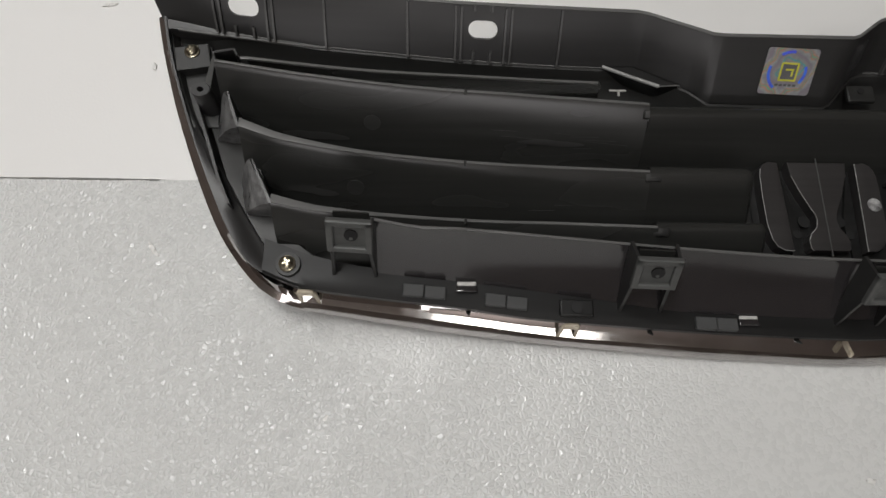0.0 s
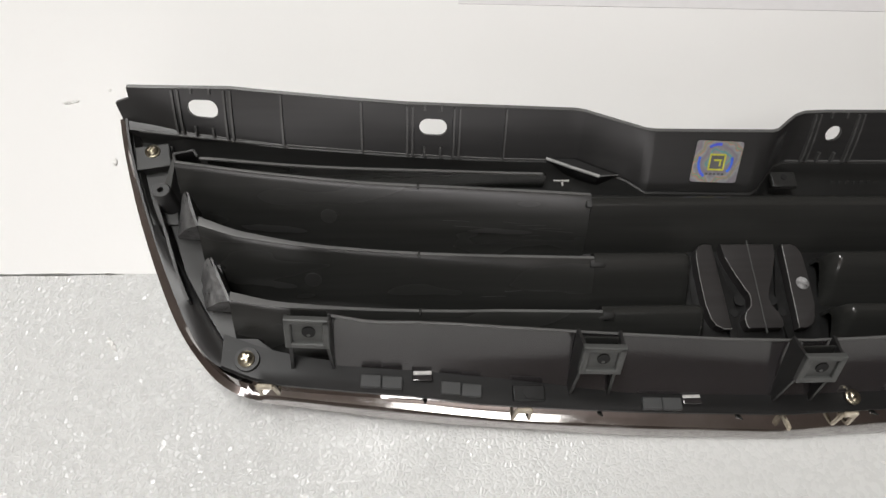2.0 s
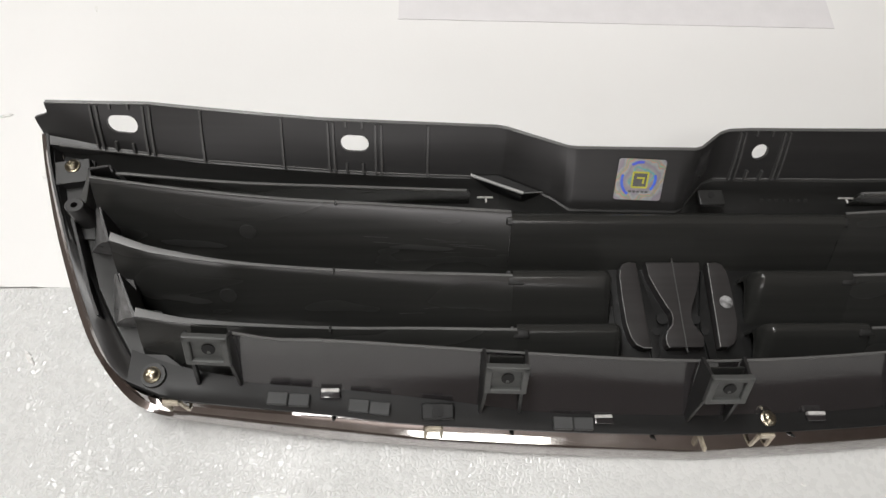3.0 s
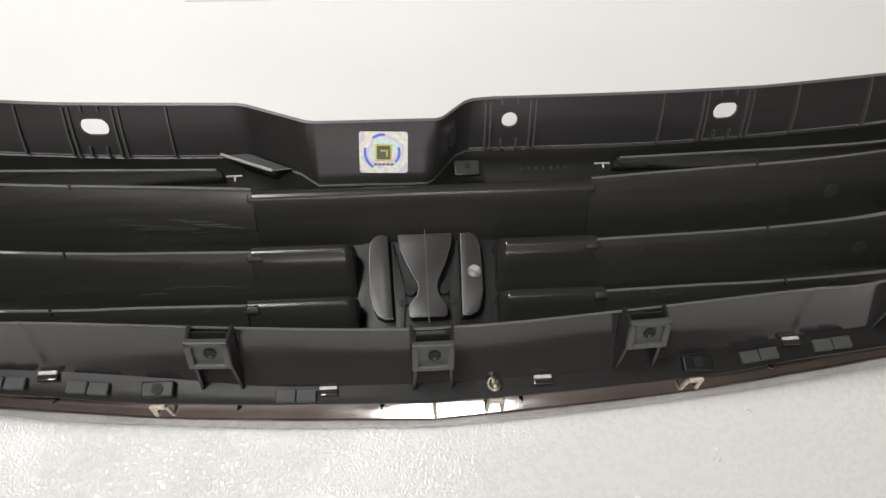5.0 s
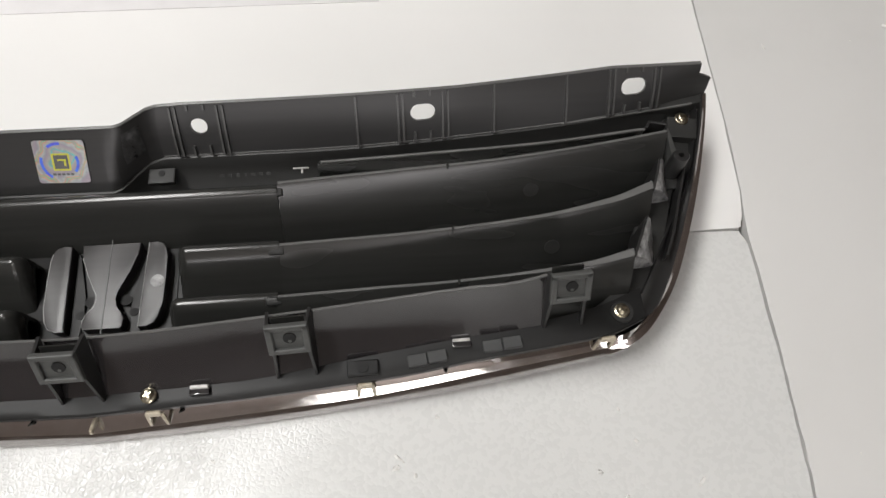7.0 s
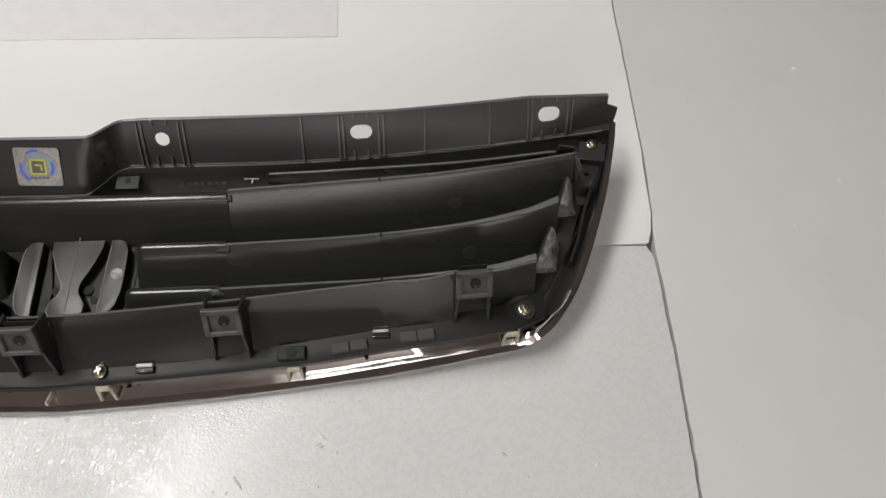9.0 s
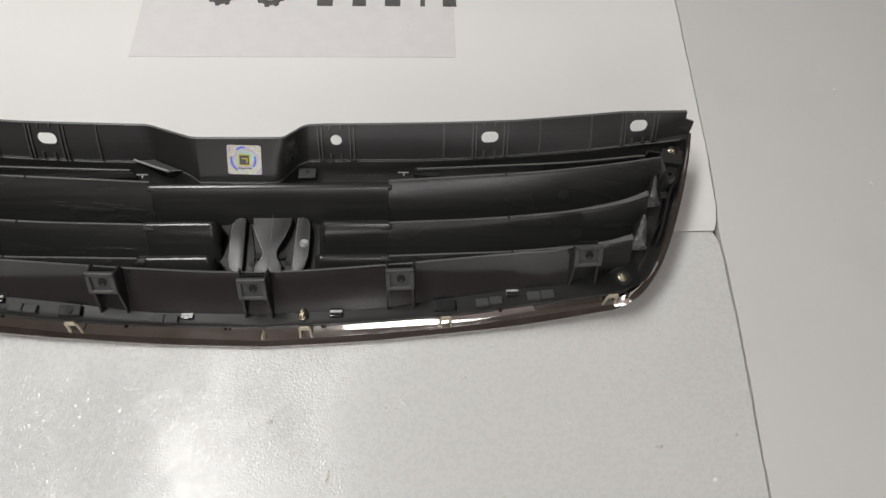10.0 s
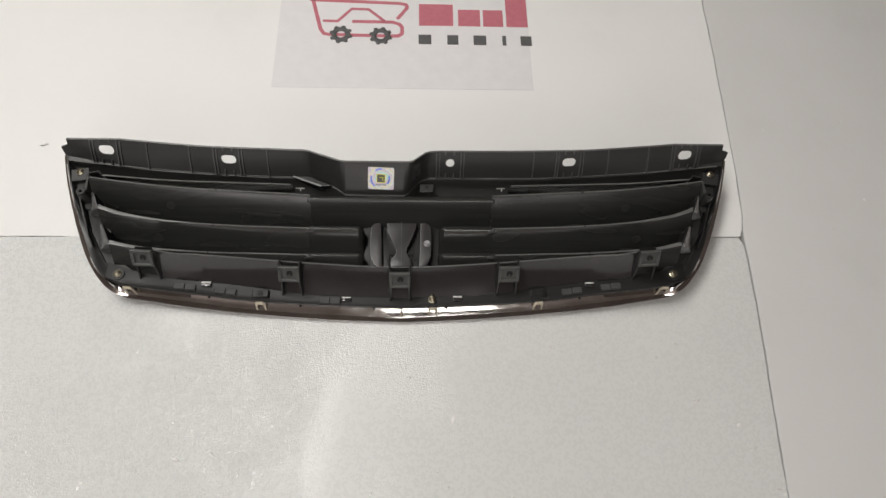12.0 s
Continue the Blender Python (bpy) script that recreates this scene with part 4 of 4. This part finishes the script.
def trim_hook(x):
    """A moulded two-legged catch that holds the trim."""
    s = abs(x)
    y0, z0 = CIY(s) - 0.0004, CIZ(s) - 0.003
    zb = OUT_Z(s) + 0.004
    bm = bmesh.new()
    block(bm, pose(x, y0 - 0.0008, z0 - 0.001, -20), 0.0070, 0.0018, 0.0034, 0.0004, 1)
    for d in (-1, 1):
        a, b = Vector((x + d * 0.0033, y0 - 0.0010, z0 - 0.001)), Vector((x + d * 0.0040, MID_Y(s) - 0.0002, zb))
        w = Vector((0.0010, 0, 0))
        loft(bm, [[a - w, a + w, a + w + Vector((0, 0.0012, -0.001)), a - w + Vector((0, 0.0012, -0.001))],
                  [b - w * 0.6, b + w * 0.6, b + w * 0.6 + Vector((0, 0.0012, -0.001)), b - w * 0.6 + Vector((0, 0.0012, -0.001))]])
    part("trim_hook", bm, CREAM, grille, "cream plastic trim hook")


for x in (-0.2490, -0.1300, 0.0305, 0.1300, 0.2490):
    trim_hook(x)
bm = bmesh.new()
block(bm, pose(0.0008, -0.0995, 0.0125, -25), 0.0016, 0.0090, 0.0030, 0.0004, 1)
part("trim_post", bm, CREAM, grille)

# foam pads, bright tabs and small bosses along the ledge
for x in (-0.1965, -0.1600, -0.0650, 0.1603, 0.1967):
    for d in (-0.0048, 0.0048):
        s = abs(x + d)
        y, z = (LEY(s) * 0.42 + CIY(s) * 0.58), (LEZ(s) * 0.42 + CIZ(s) * 0.58)
        slope = (LEY(s + 0.004) - LEY(s - 0.004)) / 0.008 * math.copysign(1, x)
        bm = bmesh.new()
        block(bm, pose(x + d, y, z + 0.0013, -4, 0, math.degrees(math.atan(slope))), 0.0093, 0.0058, 0.0026, 0.0004, 1)
        part("pad", bm, FELT, grille, "dark grey felt pad", 20)
for x, tall in ((-0.1778, 0.0022), (-0.0500, 0.0010), (0.0530, 0.0030), (0.1772, 0.0012)):
    s = abs(x)
    bm = bmesh.new()
    block(bm, pose(x, LEY(s) - 0.0012, LEZ(s) + tall / 2), 0.0084, 0.0018, tall, 0.0003, 1)
    part("tab", bm, WHITE_TAB, grille, "small bright tab")
    bm = bmesh.new()
    block(bm, pose(x, LEY(s) - 0.0034, LEZ(s) + tall * 0.3, -12), 0.0092, 0.0030, 0.0022, 0.0005, 2)
    part("tab_foot", bm, GLOSSY, grille, angle=20)
for x in (-0.1285, 0.1295):
    s = abs(x)
    y, z = (LEY(s) + CIY(s)) / 2, (LEZ(s) + CIZ(s)) / 2
    bm = bmesh.new()
    block(bm, pose(x, y, z + 0.0015), 0.0150, 0.0075, 0.0035, 0.0008, 2)
    part("boss_plate", bm, LEDGE, grille, angle=20)
    # dark disc for the shade in the boss's hole
    bm = bmesh.new()
    rod(bm, pose(x, y, z + 0.0034), 0.0027, 0.0008, 20)
    part("boss_hole", bm, HOLE_SHADE, grille)
for x in (-0.1765, -0.0930, -0.0250, 0.0430, 0.1690):
    s = abs(x)
    bm = bmesh.new()
    rod(bm, pose(x, CIY(s) - 0.0012, CIZ(s) - 0.0045, 30), 0.0012, 0.0050, 10, 0.0003)
    part("peg", bm, BLACK, grille)

# tab under the flange's bend, T-shaped tabs, raised mark
bm = bmesh.new()
block(bm, pose(0.0250, 0.0300, 0.0225), 0.0142, 0.0095, 0.0030, 0.0008, 2)
part("lug", bm, MATTE, grille, "square black lug with a hole", 20)
# dark disc for the shade in the lug's hole
bm = bmesh.new()
rod(bm, pose(0.0250, 0.0312, 0.0241), 0.0018, 0.0006, 16)
part("lug_hole", bm, HOLE_SHADE, grille)
# T-shaped tabs, white because their glint is put into the colour
for x, y, z in ((-0.1010, 0.0275, 0.0262), (0.1000, 0.0285, 0.0262)):
    bm = bmesh.new()
    block(bm, pose(x, y, z), 0.0085, 0.0009, 0.0010, 0.0002, 1)
    block(bm, pose(x + 0.0005, y - 0.0016, z - 0.0003), 0.0010, 0.0026, 0.0010, 0.0002, 1)
    part("t_tab", bm, WHITE_TAB, grille, "T-shaped tab with its glint painted white")
bm = bmesh.new()
lid = [Vector(p) for p in ((-0.1085, 0.0402, 0.0280), (-0.0935, 0.0406, 0.0284), (-0.0700, 0.0300, 0.0284), (-0.0805, 0.0293, 0.0280))]
loft(bm, [[p + Vector((0, 0, -0.0100)) for p in lid], lid])
bmesh.ops.bevel(bm, geom=bm.edges[:], offset=0.0006, segments=2, affect="EDGES", profile=0.5)
part("gusset", bm, LEDGE, grille, "slanting black gusset at the bend", 20)
# bright line for the highlight on the gusset's front edges
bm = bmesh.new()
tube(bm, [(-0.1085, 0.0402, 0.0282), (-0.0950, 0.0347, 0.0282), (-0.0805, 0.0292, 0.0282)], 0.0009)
part("edge_highlight", bm, EDGE_GLINT, grille)
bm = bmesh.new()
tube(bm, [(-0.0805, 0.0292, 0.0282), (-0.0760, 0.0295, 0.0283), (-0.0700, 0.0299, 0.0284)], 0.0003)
part("edge_highlight", bm, EDGE_SHEEN, grille)


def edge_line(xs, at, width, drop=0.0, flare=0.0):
    """A narrow strip along a wall's top, its highlight painted pale: at(x) gives its (y, z)."""
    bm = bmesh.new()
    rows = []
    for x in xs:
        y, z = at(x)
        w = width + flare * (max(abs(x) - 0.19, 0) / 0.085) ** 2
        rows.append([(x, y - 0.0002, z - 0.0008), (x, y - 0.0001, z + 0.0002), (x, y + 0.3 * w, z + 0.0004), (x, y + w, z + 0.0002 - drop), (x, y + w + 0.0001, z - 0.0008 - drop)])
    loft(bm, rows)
    part("edge_highlight", bm, EDGE_SHEEN, grille, "plastic edge with its highlight painted pale")


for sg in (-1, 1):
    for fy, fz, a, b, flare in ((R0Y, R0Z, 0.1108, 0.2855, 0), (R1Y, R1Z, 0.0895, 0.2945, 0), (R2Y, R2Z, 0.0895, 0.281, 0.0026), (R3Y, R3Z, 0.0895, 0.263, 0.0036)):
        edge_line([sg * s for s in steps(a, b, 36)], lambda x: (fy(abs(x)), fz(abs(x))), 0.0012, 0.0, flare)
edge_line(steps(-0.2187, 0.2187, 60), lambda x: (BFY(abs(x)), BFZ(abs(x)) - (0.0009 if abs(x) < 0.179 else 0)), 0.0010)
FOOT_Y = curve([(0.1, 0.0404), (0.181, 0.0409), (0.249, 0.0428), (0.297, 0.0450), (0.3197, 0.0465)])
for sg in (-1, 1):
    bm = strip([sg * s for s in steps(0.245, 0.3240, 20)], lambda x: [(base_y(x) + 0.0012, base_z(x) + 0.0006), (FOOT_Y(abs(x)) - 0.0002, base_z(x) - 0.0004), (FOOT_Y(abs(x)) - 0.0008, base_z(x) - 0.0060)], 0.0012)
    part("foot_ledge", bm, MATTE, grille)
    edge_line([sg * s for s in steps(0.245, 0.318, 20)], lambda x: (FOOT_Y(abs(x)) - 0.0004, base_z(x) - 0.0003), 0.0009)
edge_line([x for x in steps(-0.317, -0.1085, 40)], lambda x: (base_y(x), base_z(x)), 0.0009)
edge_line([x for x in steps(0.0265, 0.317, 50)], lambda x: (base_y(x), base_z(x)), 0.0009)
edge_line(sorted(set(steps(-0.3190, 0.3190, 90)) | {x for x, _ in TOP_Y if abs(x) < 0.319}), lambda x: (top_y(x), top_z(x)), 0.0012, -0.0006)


def scuffed_patch():
    """The rubbed, whitened patch on the flange's second bend."""
    bm = bmesh.new()
    rows = []
    for i in range(9):
        x = 0.0105 + 0.0085 * i / 8
        rows.append([tuple(flange_point(x + 0.0004 * math.sin(9 * v + i), v, 0.0003 + 0.00025 * (noise.noise((x * 900, v * 40, 1)) + 0.5))) for v in steps(0.16, 0.72, 16)])
    loft(bm, rows, closed=False)
    part("scuffed_patch", bm, RUB, grille, "rubbed whitened patch on the bend")


scuffed_patch()

# round moulding marks and rubbed scratches on the slats
for sg, fy, fz, s, k in ((-1, R1Y, R1Z, 0.2235, 6.3), (-1, R2Y, R2Z, 0.2300, 6.2), (1, R1Y, R1Z, 0.2235, 6.3), (1, R2Y, R2Z, 0.2300, 6.2)):
    place, tilt = slat_place(sg, fy, fz, s, k)
    bm = bmesh.new()
    rod(bm, Matrix.Translation(place) @ pose(0, 0, 0, 90 - tilt * 0.9), 0.0042, 0.0005, 24)
    part("ejector_mark", bm, SMEAR, grille)
for sg in (-1, 1):
    for fy, fz in ((R1Y, R1Z), (R2Y, R2Z), (R3Y, R3Z)):
        bm = bmesh.new()
        block(bm, pose(sg * 0.1785, fy(0.1785) + 0.0004, fz(0.1785) - 0.0010, 20), 0.0012, 0.0030, 0.0042, 0.0003, 1)
        part("gate_mark", bm, BLACK, grille)
# pale rubbed smears on the slats, just proud of their faces
for sg, fy, fz, s0, s1, k0, k1 in ((-1, R1Y, R1Z, 0.235, 0.268, 7.15, 7.65), (-1, R2Y, R2Z, 0.238, 0.262, 6.5, 7.0), (-1, R1Y, R1Z, 0.118, 0.152, 6.7, 7.1)):
    bm = bmesh.new()
    rows = []
    for t in steps(0, 1, 14):
        taper = 0.15 + 0.85 * math.sin(math.pi * t) ** 0.5
        mid, half = (k0 + k1) / 2 + 0.08 * noise.noise((t * 5, k0, sg)), (k1 - k0) / 2 * taper
        rows.append([slat_place(sg, fy, fz, s0 + (s1 - s0) * t, mid + half * v)[0] + Vector((0, -0.0002, 0.0002)) for v in (-1, -0.4, 0.2, 0.9)])
    loft(bm, rows, closed=False)
    part("rubbed_smear", bm, SMEAR, grille)
rnd = random.Random(9)
for n in range(12):
    sg, s0 = (-1, rnd.uniform(0.096, 0.160)) if n < 11 else (1, rnd.uniform(0.10, 0.27))
    k, length = (rnd.uniform(6.2, 7.3) if n < 11 else rnd.uniform(5.5, 7.6)), rnd.uniform(0.006, 0.024)
    fy, fz = (R1Y, R1Z) if n % 5 else (R2Y, R2Z)
    lean = rnd.uniform(-0.12, 0.12)
    bm = bmesh.new()
    tube(bm, [slat_place(sg, fy, fz, min(s0 + length * t, 0.278), k + lean * t)[0] for t in steps(0, 1, 5)], 0.0001, 5)
    part("scratch", bm, SATIN, grille)

# raised moulding marks too small to read
for k, w in enumerate((0.0030, 0.0022, 0.0026, 0.0012, 0.0028, 0.0024, 0.0030)):
    bm = bmesh.new()
    block(bm, pose(0.0560 + 0.0042 * k, 0.0305, 0.0195, 35), w * 0.8, 0.0017, 0.0004)
    part("moulding_mark", bm, MATTE, grille)


def sticker():
    """The square foil label on the flange."""
    p0, p1 = flange_point(-0.0203, 0.30), flange_point(-0.0203, 0.80)
    a = flange_point(-0.0203, 0.48)
    up = (p0 - p1).normalized()
    right = Vector((1, 0, 0))
    m = Matrix.Translation(a + up.cross(right) * -0.0006) @ Matrix((right, up, right.cross(up))).transposed().to_4x4() @ pose(0, 0, 0, 0, 0, -2)
    bm = bmesh.new()
    slab(bm, rounded(0, 0, 0.0255, 0.0225, 0.0016), -0.0002, 0.0002)
    me = bpy.data.meshes.new("hologram_sticker")
    bmesh.ops.recalc_face_normals(bm, faces=bm.faces[:])
    bm.to_mesh(me)
    bm.free()
    me.materials.append(HOLO)
    ob = new("hologram_sticker", me)
    ob.parent = grille
    ob.matrix_local = m
    ob["label"] = "square iridescent hologram sticker"
    bm = bmesh.new()
    for cx, cy, sx, sy in ((0, 0.0040, 0.0085, 0.0009), (0, -0.0042, 0.0085, 0.0009), (-0.0040, 0, 0.0009, 0.0080), (0.0040, 0, 0.0009, 0.0080), (0.0004, 0.0010, 0.0042, 0.0009), (0.0018, -0.0006, 0.0009, 0.0032)):
        block(bm, pose(cx, cy, 0.0003), sx, sy, 0.00012)
    mark = part("printed_mark", bm, YELLOW_FOIL)
    mark.parent = ob
    # two bold arcs printed round the mark
    for a0, a1, r in ((165, 235, 0.0098), (-40, 20, 0.0082), (85, 125, 0.0096)):
        bm = bmesh.new()
        rows = []
        for a in steps(radians(a0), radians(a1), 12):
            rows.append([(q * math.cos(a), q * math.sin(a), z) for q, z in ((r - 0.0007, 0.0002), (r + 0.0007, 0.0002), (r + 0.0007, 0.0003), (r - 0.0007, 0.0003))])
        loft(bm, rows)
        arc = part("foil_arc", bm, BLUE_FOIL)
        arc.parent = ob
    bm = bmesh.new()
    block(bm, pose(0, 0, 0.00024), 0.0078, 0.0074, 0.00008)
    for k in range(5):
        block(bm, pose(-0.0044 + 0.0022 * k, -0.0066, 0.00024), 0.0016, 0.0011, 0.00008)
    dark = part("printed_square", bm, INK)
    dark.parent = ob


sticker()


def crumbs():
    """Loose shavings of foam lying on the boards."""
    rnd = random.Random(4)
    spots = [(0.008, -0.158), (0.164, -0.1066), (0.282, -0.191), (0.054, -0.119), (0.3245, -0.076), (0.257, -0.110), (0.242, -0.1395), (-0.332, -0.052)]
    spots += [(rnd.uniform(-0.4, 0.34), rnd.uniform(-0.36, -0.115)) for _ in range(40)] + [(rnd.uniform(0.02, 0.34), rnd.uniform(-0.36, -0.12)) for _ in range(34)] + [(rnd.uniform(-0.4, -0.335), rnd.uniform(-0.11, 0.2)) for _ in range(5)]
    spots += [(rnd.uniform(0.37, 0.5), rnd.uniform(-0.2, 0.15)) for _ in range(10)]
    bm = bmesh.new()
    for x, y in spots:
        r = rnd.uniform(0.0006, 0.0017)
        got = bmesh.ops.create_icosphere(bm, subdivisions=1, radius=r, matrix=pose(x, y, r * 0.35 + (dip(y) if x > 0.365 else 0), 0, 0, rnd.uniform(0, 180)) @ Matrix.Diagonal((rnd.choice((1.0, 1.6, 3.5)), 0.8, 0.5, 1)))
        for v in got["verts"]:
            v.co += Vector((rnd.uniform(-1, 1), rnd.uniform(-1, 1), 0)) * r * 0.35
    tagged(part("foam_crumbs", bm, FOAM_EDGE), "loose white foam shavings scattered on the boards", "foam crumbs", kind="stuff")


crumbs()
